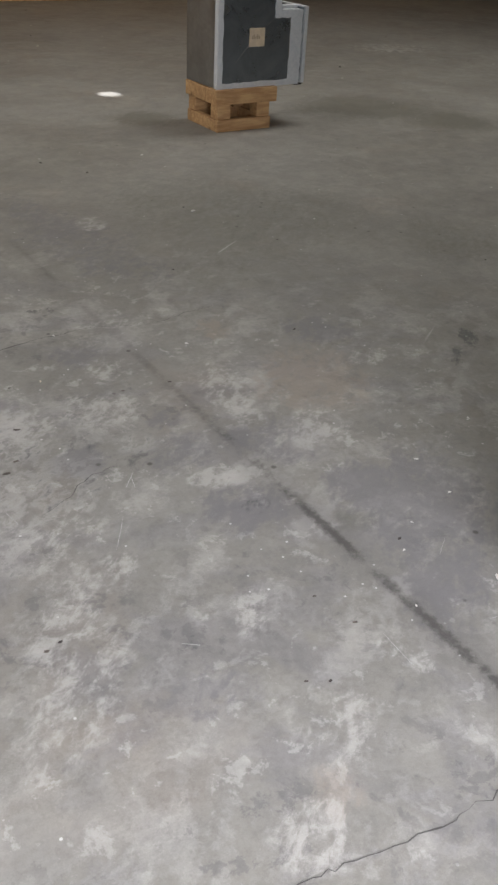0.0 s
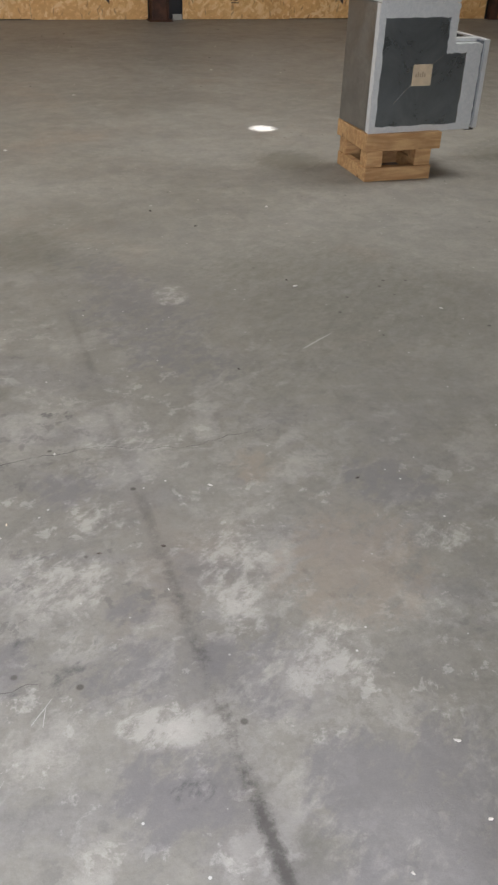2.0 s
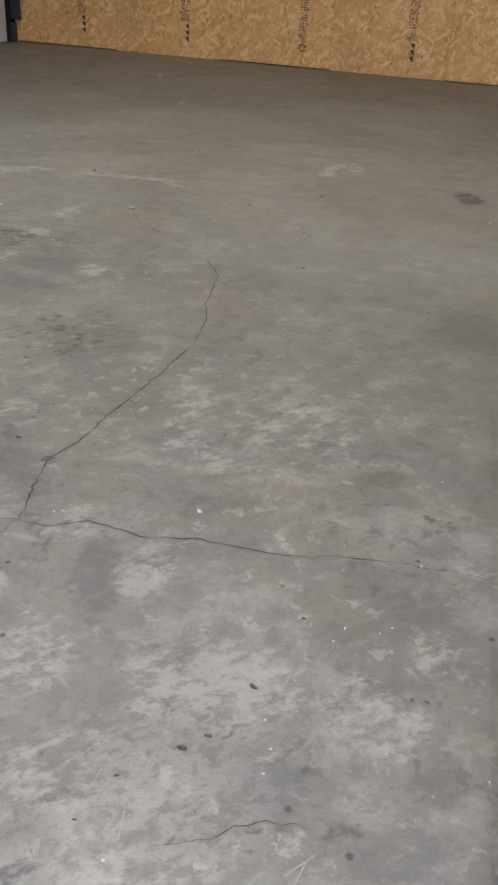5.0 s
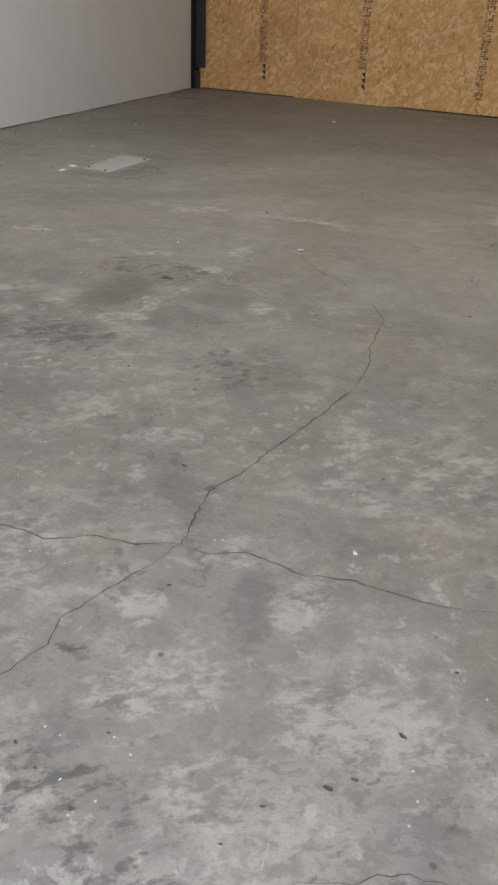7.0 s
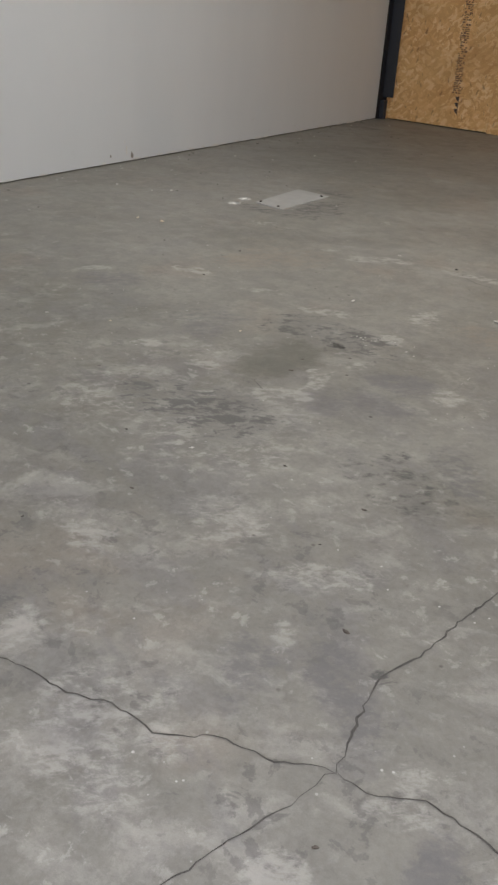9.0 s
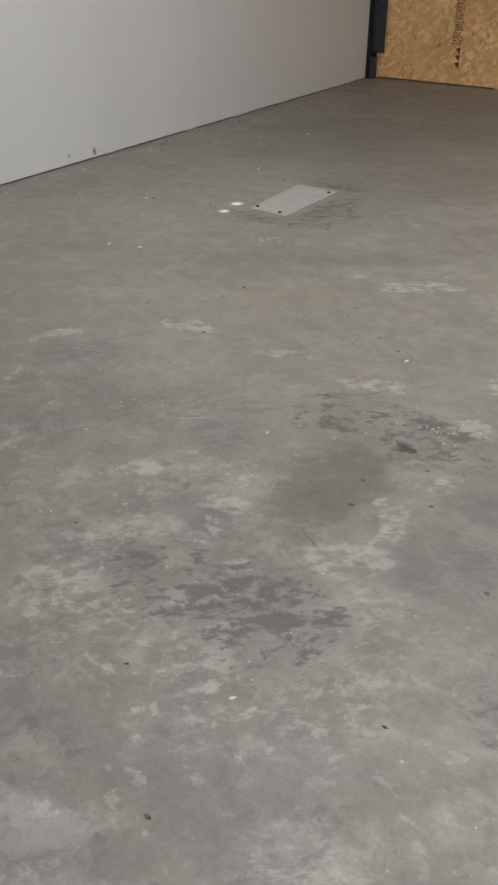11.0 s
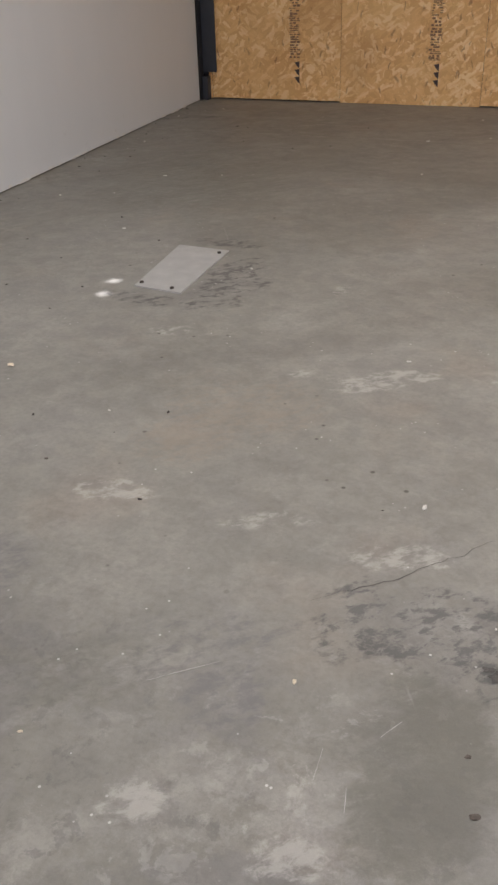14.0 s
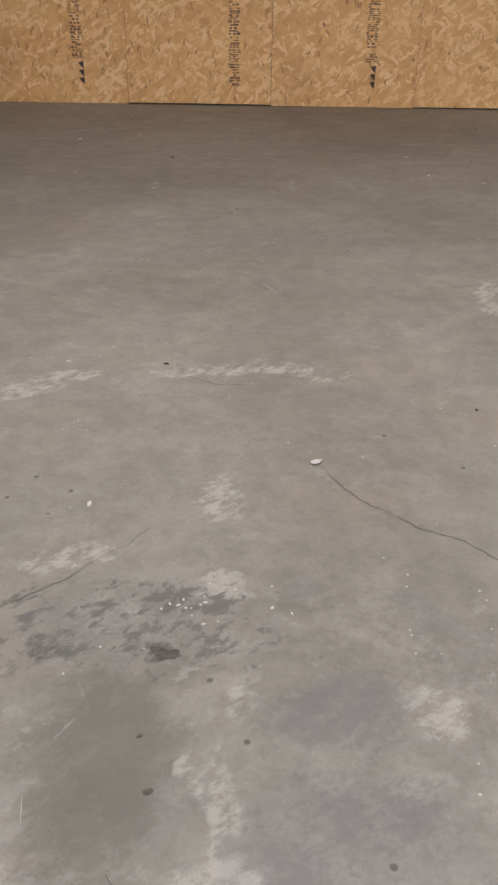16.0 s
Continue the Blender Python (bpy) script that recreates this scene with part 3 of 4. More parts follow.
def slab():
    gx = spans(((-4.9, 0.05), (-3.4, 0.022), (2.6, 0.04), (6.0, 0.3), (14.3, 0)))
    gy = spans(((-0.35, 0.05), (0.6, 0.022), (5.2, 0.03), (8.6, 0.08), (11.1, 0)))
    X, Y = np.meshgrid(gx, gy)
    nx, ny = len(gx), len(gy)
    verts = np.stack((X.ravel(), Y.ravel(), np.zeros(nx * ny)), 1)
    k = (np.arange(ny - 1)[:, None] * nx + np.arange(nx - 1)[None, :]).ravel()
    quads = np.stack((k, k + 1, k + nx + 1, k + nx), 1)
    me = bpy.data.meshes.new("floor")
    me.vertices.add(len(verts))
    me.vertices.foreach_set("co", verts.astype(np.float32).ravel())
    me.loops.add(quads.size)
    me.loops.foreach_set("vertex_index", quads.astype(np.int32).ravel())
    me.polygons.add(len(quads))
    me.polygons.foreach_set("loop_start", (np.arange(len(quads)) * 4).astype(np.int32))
    me.update(calc_edges=True)
    # gentle wobble for the outlines of the marks
    wx = 0.05 * np.sin(X * 7.1 + 2 * np.sin(Y * 5.3)) + 0.022 * np.sin(Y * 23 + 3 * np.sin(X * 17))
    wy = 0.05 * np.sin(Y * 6.3 + 2 * np.sin(X * 4.7 + 1)) + 0.022 * np.sin(X * 21 + 3 * np.sin(Y * 19))
    for key, table in MARKS_ON.items():
        total = np.zeros(X.shape)
        for x, y, rx, ry, turn, force, soft in table:
            f = min(1.0, max(rx, ry) / 0.45) if min(rx, ry) > 0.03 else 0.0
            dx, dy, a = X + wx * f - x, Y + wy * f - y, radians(turn)
            u, v = (dx * math.cos(a) + dy * math.sin(a)) / rx, (dy * math.cos(a) - dx * math.sin(a)) / ry
            d = np.clip((1.25 - np.sqrt(u * u + v * v)) / soft, 0, 1)
            total = np.maximum(total, force * d * d * (3 - 2 * d))
        at = me.attributes.new(key, "FLOAT", "POINT")
        at.data.foreach_set("value", total.ravel().astype(np.float32))
    me.materials.append(CONCRETE)
    return me


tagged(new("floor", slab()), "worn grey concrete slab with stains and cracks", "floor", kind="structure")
tagged(part("ground", box(-60, 60, -80, -0.36, -0.3, -0.02), ASPHALT), "dark asphalt forecourt outside the doorway", "ground", kind="structure")

# north wall: block backing, the strand boards stand in front of it
# black colour stands in for shade in the column recess and sheet gaps
tagged(part("wall_north", box(WALL_W - 0.2, WALL_E + 0.2, WALL_N + 0.05, WALL_N + 0.25, 0, CEIL), BLACK), "backing coloured black as gap shade behind the board lining", "wall", kind="structure")
west_bm = box(WALL_W - 0.15, WALL_W, -0.12, WALL_N - 0.14, 0.008, CEIL, 0.002)
for v in west_bm.verts:
    v.co.x += 0.058 * (WALL_N - 0.14 - v.co.y)      # the wall stands slightly askew
west = tagged(part("wall_west", west_bm, WHITE), "smooth white painted partition wall", "wall", kind="structure")


def on_west(y):
    return WALL_W + 0.058 * (WALL_N - 0.14 - y)


def scab(name, y, z, wide, high, seed, material, label):
    """A small torn curl of paint or a lump of filler, stuck to the white wall."""
    r = random.Random(seed)
    b = bmesh.new()
    ring = [b.verts.new((0.0004, wide * math.cos(a * 0.785) * r.uniform(0.6, 1.1), high * math.sin(a * 0.785) * r.uniform(0.6, 1.1))) for a in range(8)]
    top = b.verts.new((0.25 * min(wide, high) + 0.002, r.uniform(-0.2, 0.2) * wide, r.uniform(-0.2, 0.2) * high))
    for a in range(8):
        b.faces.new((ring[a], ring[(a + 1) % 8], top))
    ob = part(name, b, material, west, label)
    ob.location = (on_west(y), y, z)


CAULK = plain("white_filler", (0.78, 0.77, 0.74), 0.8, vary=0.1, scale=40)
SCUFF = plain("bared_grey_board", (0.33, 0.31, 0.28), 0.85, vary=0.2, scale=40)
scab("paint_curl", 6.46, 0.085, 0.012, 0.045, 1, CAULK, "curled strip of torn white paint")
scab("paint_curl", 6.52, 0.045, 0.018, 0.030, 2, SCUFF, "bare spot under torn paint")
scab("paint_curl", 6.44, 0.150, 0.006, 0.020, 3, CAULK, "curled strip of torn white paint")
scab("paint_curl", 6.28, 0.060, 0.010, 0.014, 4, SCUFF, "bare spot under torn paint")
r = random.Random(17)
for i in range(34):
    scab("filler_lump", r.uniform(4.6, 10.6), 0.010 + r.uniform(0, 0.008), r.uniform(0.02, 0.09), r.uniform(0.005, 0.013), 30 + i, CAULK, "lump of white filler at the wall base")
tagged(part("wall_west_end", box(WALL_W - 0.15, WALL_W - 0.03, WALL_N - 0.14, WALL_N + 0.05, 0, CEIL), BLACK), "dark steel end of the white wall", "wall", kind="structure")
tagged(part("wall_east", box(WALL_E, WALL_E + 0.2, -0.3, WALL_N + 0.05, 0, CEIL), BLOCK), "plain grey painted wall", "wall", kind="structure")
dx0, dx1, dh = DOORWAY
south = bmesh.new()
box(WALL_W - 0.15, dx0, -0.35, WALL_S, 0, CEIL, bm=south)
box(dx1 + 0.09, WALL_E + 0.2, -0.35, WALL_S, 0, CEIL, bm=south)
box(dx0, dx1 + 0.09, -0.35, WALL_S, dh, CEIL, bm=south)
tagged(part("wall_south", south, BLOCK), "grey painted wall around the open doorway", "wall", kind="structure")

# ceiling with openings added for the fill lamps and three small worn holes that let sun spots through
SPOTS = ((2.605, 5.985, 0.075), (-2.96, 6.185, 0.027), (-2.925, 6.03, 0.027))
bm = bmesh.new()


def loop(points):
    vs = [bm.verts.new((x, y, CEIL)) for x, y in points]
    return [bm.edges.new((vs[i], vs[(i + 1) % len(vs)])) for i in range(len(vs))]


edges = loop(((WALL_W - 0.2, -0.4), (WALL_E + 0.25, -0.4), (WALL_E + 0.25, WALL_N + 0.3), (WALL_W - 0.2, WALL_N + 0.3)))
for sx, sy, sw, sd in FILL_OPENINGS:
    edges += loop(((sx - sw / 2, sy - sd / 2), (sx + sw / 2, sy - sd / 2), (sx + sw / 2, sy + sd / 2), (sx - sw / 2, sy + sd / 2)))
lean = SUN_FROM / SUN_FROM.z * CEIL
for hx, hy, hr in SPOTS:
    edges += loop([(hx + lean.x + hr * math.cos(a * math.pi / 8), hy + lean.y + hr * math.sin(a * math.pi / 8)) for a in range(16)])
bmesh.ops.triangle_fill(bm, use_beauty=True, use_dissolve=False, edges=edges)
out = bmesh.ops.extrude_face_region(bm, geom=list(bm.faces))["geom"]
for g in out:
    if isinstance(g, bmesh.types.BMVert):
        g.co.z += 0.012
tagged(part("ceiling", bm, GREY), "grey sheet roof with openings added for fill lamps", "ceiling", kind="structure")

# unseen plates added above the openings to block direct sun
for sx, sy, sw, sd in FILL_OPENINGS:
    tagged(part("roof_light_cover", box(sx - sw / 2 - 0.4, sx + sw / 2 + 0.4, sy - sd / 2 - 0.4, sy + sd / 2 + 0.4, CEIL + 0.15, CEIL + 0.19), GREY), "raised cover added to keep sun out of a fill opening", "roof light", kind="structure")

# ---- strand board lining ----
lining = tagged(new("wall_lining"), "tan strand board sheets lining the end wall", "wall", kind="structure")
rng = random.Random(5)


def stencil(x, z0, z1, tail, seed):
    """Rows of unreadable print down a strip, the tail ending in dark wedges."""
    r = random.Random(seed)
    b = bmesh.new()
    z = z0 + (0.22 if tail else 0.02)
    while z < z1:
        h = r.uniform(0.008, 0.022)
        for c in range(3):
            if r.random() < 0.85:
                cx = x - 0.045 + c * 0.03 + r.uniform(-0.008, 0.008)
                box(cx, cx + r.uniform(0.016, 0.032), -0.0006, 0.0, z, z + h * r.uniform(0.5, 1), bm=b)
        z += h + r.uniform(0.001, 0.007)
    return b


def wedges(x, z0):
    b = bmesh.new()
    for k in range(3):
        zz = z0 + 0.062 * k
        vs = [b.verts.new(p) for p in ((x + 0.045, -0.0008, zz), (x + 0.045, -0.0008, zz + 0.06), (x + 0.0, -0.0008, zz + 0.052), (x + 0.018, -0.0008, zz + 0.025))]
        b.faces.new(vs)
    return b


SHEET = 1.22
starts = [-4.495 + SHEET * k for k in range(6)]
MARKS = {0: (0.80, True), 1: (0.81, True), 2: (0.91, False), 3: (0.83, True), 4: (0.83, True), 5: (0.77, True)}


def sheet(x0, x1, z0, mark=None, seed=0, material=BOARD, name="board"):
    front = WALL_N - 0.01 + rng.uniform(-0.002, 0.002)
    ob = part(name, box(x0 + 0.0015, x1 - 0.0015, 0, 0.0115, z0, 2.44, 0.0012), material, lining)
    ob.location.y = front
    if mark:
        part("stencil_print", stencil(x0 + mark[0], 0.14, 2.2, mark[1], seed), PRINT, ob, "faded brown print")
        if mark[1]:
            part("stencil_wedges", wedges(x0 + mark[0], 0.15), INK, ob, "black wedge marks")
    return ob


for k, x0 in enumerate(starts):
    sheet(x0, min(x0 + SHEET, 2.83), (0.012, 0.002, 0.012, 0.003, 0.010, 0.003)[k], MARKS[k] if k < 6 and x0 + MARKS[k][0] < 2.75 else None, k)
sheet(-4.53, -4.4965, 0.004).name = "board_strip"
for k in range(3):
    sheet(3.20 + SHEET * k, 3.20 + SHEET * (k + 1), (0.004, 0.010, 0.003)[k], (0.58, bool(k % 2)), 20 + k)
sheet(7.03, 7.76, 0.003, None, 0, PLY, "plywood_panel")
sheet(7.765, 8.17, 0.003, None, 0, PLY, "plywood_panel")
for k in range(5):
    sheet(8.18 + SHEET * k, min(8.18 + SHEET * (k + 1), 13.98), 0.004, (0.6, bool(k % 2)), 40 + k)
for x0 in (-4.53, 3.20, 8.18):
    x1 = {-4.53: 2.825, 3.20: 6.86, 8.18: 13.98}[x0]
    ob = part("upper_board", box(x0, x1, 0, 0.0115, 2.445, CEIL - 0.005), BOARD, lining)
    ob.location.y = WALL_N - 0.01

# steel post in the corner, rusty column and a dark post
corner = tagged(new("corner_post"), "black steel corner post beside the white wall", "post")
corner.location = (-4.53, WALL_N - 0.05, 0)
part("flange", box(-0.045, 0.095, 0.0, 0.012, 0.235, CEIL - 0.005, 0.002), SLATE, corner, "dark blue-grey painted flange")
part("web", box(-0.045, -0.035, -0.08, 0.0, 0.0, CEIL - 0.005, 0.002), BLACK, corner)
part("base_plate", box(-0.034, 0.02, -0.04, 0.03, 0.0, 0.20, 0.004), SLATE, corner)

col = tagged(new("steel_column"), "rust-brown steel column standing between board sheets", "column")
col.location = (3.0, WALL_N - 0.06, 0)
part("flange", box(-0.16, -0.145, -0.09, 0.09, 0.012, CEIL - 0.005, 0.002), RUST, col)
part("flange", box(0.01, 0.025, -0.09, 0.09, 0.012, CEIL - 0.005, 0.002), RUST, col)
part("web", box(-0.145, 0.01, -0.06, -0.05, 0.012, CEIL - 0.005), RUST, col)
part("base_plate", box(-0.19, 0.06, -0.12, 0.09, 0.0, 0.012, 0.002), RUST, col)
kick = tagged(part("kick_plate", box(3.09, 3.188, WALL_N - 0.03, WALL_N, 0.0, 0.055, 0.004), PLATE), "pale grey steel kick plate beside the column", "plate")
post = tagged(new("dark_post"), "thin dark brown steel post at the board edge", "post")
post.location = (6.95, WALL_N - 0.03, 0)
part("shaft", box(-0.05, 0.05, -0.04, 0.05, 0.008, CEIL - 0.005, 0.003), RUST, post)
part("foot", box(-0.07, 0.07, -0.06, 0.05, 0.0, 0.008, 0.001), RUST, post)

# ---- navy door leaf, standing open at the doorway ----
door = tagged(new("door_1"), "navy painted metal door standing open into the room", "door", kind="structure")
door.location = (1.5, 1.14, 0)
part("leaf", box(0.002, 0.046, -0.992, 0.0, 0.006, 2.08, 0.002), NAVY, door)
part("face_plate", box(0.0, 0.0045, -0.190, -0.0025, 0.007, 2.078, 0.0015), NAVY, door)
part("face_plate", box(0.0, 0.0045, -0.99, -0.1925, 0.007, 2.078, 0.0015), NAVY, door)
part("edge_strip", box(-0.0012, 0.0, -0.0105, -0.0028, 0.20, 2.078), BLACK, door, "dark edge strip")
part("edge_strip", box(0.006, 0.042, 0.0, 0.003, 0.008, 2.078, 0.001), BLACK, door, "dark edge strip")
chip = bmesh.new()
r = random.Random(3)
vs = [chip.verts.new((-0.0006, -0.0035 - (0.0022 * math.sin(math.pi * i / 8) + r.uniform(0, 0.0015)) * (i % 8 > 0), 0.085 + 0.011 * i)) for i in range(9)]
vs += [chip.verts.new((-0.0006, 0.0, 0.085 + 0.011 * i)) for i in range(8, -1, -1)]
chip.faces.new(vs)
part("chipped_spot", chip, RAWWOOD, door, "bare tan spot where the paint is chipped")
frame_ob = tagged(new("door_frame"), "dark steel frame of the doorway", "door frame", kind="structure")
part("jamb", box(dx1 + 0.04, dx1 + 0.088, -0.35, WALL_S + 0.02, 0, dh, 0.002), BLACK, frame_ob)
part("jamb", box(dx0 + 0.002, dx0 + 0.05, -0.35, WALL_S + 0.02, 0, dh, 0.002), BLACK, frame_ob)
part("head", box(dx0 + 0.052, dx1 + 0.038, -0.35, WALL_S + 0.02, dh - 0.05, dh - 0.002, 0.002), BLACK, frame_ob)

# ---- duct elbow on its little pallet ----
TURN = 1.0
pallet = tagged(new("wooden_pallet"), "small rough pine pallet under the duct", "pallet")
pallet.matrix_world = pose(2.782, 4.81, 0, 0, 0, TURN)
PW, PD = 0.365, 0.36


def plank(name, x0, x1, y0, y1, z0, z1):
    b = box(0, x1 - x0, 0, y1 - y0, 0, z1 - z0, 0.004)
    ob = part(name, b, PINE, pallet)
    ob.location = (x0, y0, z0)
    return ob


plank("bottom_board", 0, PW, 0.0, 0.045, 0, 0.068)
plank("bottom_board", 0, PW, PD - 0.045, PD, 0, 0.068)
plank("side_board", 0, 0.04, 0.047, PD - 0.047, 0, 0.066)
plank("side_board", PW - 0.04, PW, 0.047, PD - 0.047, 0, 0.066)
for bx in (0.004, PW - 0.094):
    for by in (0.006, PD - 0.086):
        plank("block", bx, bx + 0.088, by, by + 0.08, 0.069, 0.150)
# unseen closing boards added to keep light out of the pallet's inside
plank("rear_board", 0.093, PW - 0.095, PD - 0.03, PD - 0.008, 0.069, 0.150)
plank("end_board", PW - 0.03, PW - 0.008, 0.087, PD - 0.088, 0.069, 0.150)
plank("top_board", -0.012, PW + 0.035, -0.006, 0.12, 0.151, 0.232)
plank("top_board", -0.012, PW + 0.02, 0.123, 0.24, 0.151, 0.230)
plank("top_board", -0.012, PW + 0.03, 0.243, PD + 0.006, 0.151, 0.232)

duct = tagged(new("duct_elbow"), "galvanised sheet metal duct elbow with silver foil tape on a pallet", "duct")
duct.matrix_world = pose(2.787, 4.826, 0.2335, 0, 0, 4.0)
W, S, H1, H2, D = 0.415, 0.572, 0.395, 0.575, 0.34
outline = ((0, 0), (S, 0), (S, H1), (W, H1), (W, H2), (0, H2))
body = prism(outline, 0.0, D)
bmesh.ops.bevel(body, geom=list(body.edges), offset=0.003, segments=1, affect="EDGES")
part("body", body, GALV, duct)
t = 0.0022
fw = 0.034
inner = ((fw - 0.01, fw - 0.01), (S - 0.085, fw - 0.01), (S - 0.085, H1 - fw), (W - fw, H1 - fw + 0.004), (W - fw, H2 - 0.055), (fw - 0.01, H2 - 0.055))
hub_x, hub_z = 0.2525, 0.2635
fan = bmesh.new()
rim = [fan.verts.new((x, -0.0012, z)) for x, z in inner]
hub = fan.verts.new((hub_x, -0.0085, hub_z))
back = [fan.verts.new((x, 0.001, z)) for x, z in inner]
for i in range(6):
    fan.faces.new((rim[i], rim[(i + 1) % 6], hub))
    fan.faces.new((rim[i], back[i], back[(i + 1) % 6], rim[(i + 1) % 6]))
fan.faces.new(back)
part("front_sheet", fan, GALV_DARK, duct, "dark smooth sheet with cross-broken creases")


def tape(name, x0, x1, z0, z1, y0=-0.0028, y1=0.001, seed=0):
    """A strip of tape with slightly ragged edges."""
    r = random.Random(seed)
    b = bmesh.new()
    n = 14
    long_x = (x1 - x0) > (z1 - z0)
    top, low = [], []
    for i in range(n + 1):
        f = i / n
        j1, j2 = r.uniform(-0.003, 0.003), r.uniform(-0.003, 0.003)
        if long_x:
            low.append((x0 + (x1 - x0) * f, z0 + j1))
            top.append((x0 + (x1 - x0) * f, z1 + j2))
        else:
            low.append((x0 + j1, z0 + (z1 - z0) * f))
            top.append((x1 + j2, z0 + (z1 - z0) * f))
    b.free()
    b = prism(low + top[::-1], y0, y1)
    return part(name, b, FOIL, duct)


tape("tape", -0.004, fw - 0.004, -0.002, H2, seed=1)
tape("tape", fw - 0.004, S, -0.003, fw - 0.006, -0.0036, 0.001, 2)
tape("tape", S - 0.080, S + 0.004, 0.02, H1, -0.0031, 0.001, 3)
tape("tape", W - fw, S, H1 - fw - 0.004, H1 + 0.003, -0.0040, 0.001, 4)
tape("tape", W - fw - 0.004, W + 0.004, H1 - fw, H2, -0.0046, 0.001, 5)
tape("tape", 0, W, H2 - 0.06, H2 + 0.003, -0.0052, 0.001, 6)
# tape wrapped round the left side and tops
part("side_tape", box(-0.0025, 0.001, 0.0, 0.035, 0, H2), FOIL, duct)
part("top_tape", box(W, S, 0.0, 0.05, H1, H1 + 0.0025), FOIL, duct)
part("top_cap", box(-0.003, W + 0.003, -0.004, D + 0.004, H2 + 0.003, H2 + 0.03, 0.003), FOIL, duct)
# outlet collar: two flanges with a dark slot between them
part("collar_flange", box(S + 0.004, S + 0.020, 0.012, D - 0.01, 0.012, H1 + 0.012, 0.002), GALV_DARK, duct, "dark slot of the collar")
part("collar_flange", box(S + 0.020, S + 0.045, -0.002, D, 0.0, H1 + 0.018, 0.003), FOIL, duct)
part("collar_rim", box(W + 0.02, S + 0.040, 0.055, 0.095, H1 + 0.003, H1 + 0.020, 0.003), FOIL, duct)
part("collar_rim", box(W + 0.02, S + 0.040, D - 0.06, D - 0.02, H1 + 0.003, H1 + 0.020, 0.003), FOIL, duct)
# creases pressed in the sheet, either side of the tag
for (xa, za), (xb, zb) in (((0.115, 0.135), (0.20, 0.222)), ((0.29, 0.30), (0.362, 0.347))):
    b = bmesh.new()
    d = Vector((xb - xa, 0, zb - za))
    nrm = Vector((-d.z, 0, d.x)).normalized() * 0.0016
    a0, a1 = (Vector((x, -0.0085 + 0.0073 * math.hypot(x - hub_x, z - hub_z) / (0.150 if x > hub_x else 0.325) - 0.0003, z)) for x, z in ((xa, za), (xb, zb)))
    ridge = Vector((0, -0.0010, 0))
    v = [b.verts.new(p) for p in (a0 - nrm, a0 + ridge, a0 + nrm, a1 - nrm, a1 + ridge, a1 + nrm)]
    b.faces.new((v[0], v[1], v[4], v[3]))
    b.faces.new((v[1], v[2], v[5], v[4]))
    # lighter metal on the ridge paints in the crease's reflection
    part("crease", b, GALV, duct, "bent crease line, lightened as a painted reflection")
tag = part("paper_tag", box(0.20, 0.305, -0.0125, -0.0086, 0.215, 0.312, 0.001), PAPER, duct, "square tan card tag with faint writing")
b = bmesh.new()
for k in range(5):
    box(0.215 + 0.012 * k, 0.222 + 0.012 * k, -0.0131, -0.0125, 0.255, 0.271 + 0.008 * (k % 2), bm=b)
part("scribble", b, SCRIBBLE, tag, "faint brown scribble")
duct_foot = part("corner_tab", box(S - 0.02, S + 0.03, 0.0, 0.02, -0.010, -0.003, 0.001), BLACK, duct)

# ---- steel plate let into the floor, with bolt stubs ----
plate = tagged(new("floor_plate"), "pale steel base plate bolted flat to the concrete", "floor plate")
plate.location = (-2.74, 6.42, 0)
b = bmesh.new()
vs = [b.verts.new((x, y, 0.0)) for x, y in ((-0.10, -0.275), (0.135, -0.30), (0.115, 0.285), (-0.155, 0.30))]
f = b.faces.new(vs)
up = bmesh.ops.extrude_face_region(b, geom=[f])["geom"]
for g in up:
    if isinstance(g, bmesh.types.BMVert):
        g.co.z = 0.006
part("plate", b, PLATE, plate)
for bx, by in ((-0.085, -0.235), (0.075, -0.262), (0.085, 0.235)):
    part("bolt_stub", disc(bx, by, 0.006, 0.012, 0.010, 8), CHIP_DARK, plate, "dark cut-off bolt")

# ---- cracks in the slab ----
def crack(name, points, width, seed, wander=0.018, jag=0.011):
    """A narrow wandering ribbon of dirt that follows a few way points."""
    r = random.Random(seed)
    line = []
    for (ax, ay), (bx, by) in zip(points, points[1:]):
        n = max(2, int(math.hypot(bx - ax, by - ay) / 0.018))
        for i in range(n):
            f = i / n
            px, py = ax + (bx - ax) * f, ay + (by - ay) * f
            q = Vector((px * 9, py * 9, seed))
            q2 = Vector((px * 38, py * 38, seed))
            line.append(Vector((px + wander * noise.noise(q) + jag * noise.noise(q2), py + wander * noise.noise(q + Vector((31, 7, 3))) + jag * noise.noise(q2 + Vector((9, 5, 2))), 0)))
    line.append(Vector((*points[-1], 0)))
    b = bmesh.new()
    prev = None
    for i, p in enumerate(line):
        d = (line[min(i + 1, len(line) - 1)] - line[max(i - 1, 0)]).normalized()
        side = Vector((-d.y, d.x, 0))
        taper = min(1.0, 0.3 + 0.12 * min(i, len(line) - 1 - i))
        w = 0.78 * width * taper * max(0.22, 0.75 + 0.9 * noise.noise(Vector((i * 0.23, seed, 0)))) * r.uniform(0.75, 1.2) / 2
        pair = (b.verts.new(p + side * w + Vector((0, 0, 0.0012))), b.verts.new(p - side * w + Vector((0, 0, 0.0012))))
        if prev:
            b.faces.new((prev[0], prev[1], pair[1], pair[0]))
        prev = pair
    return tagged(part(name, b, CRACK), "thin dark wandering crack in the concrete", "crack", "cracks in the floor", "structure")



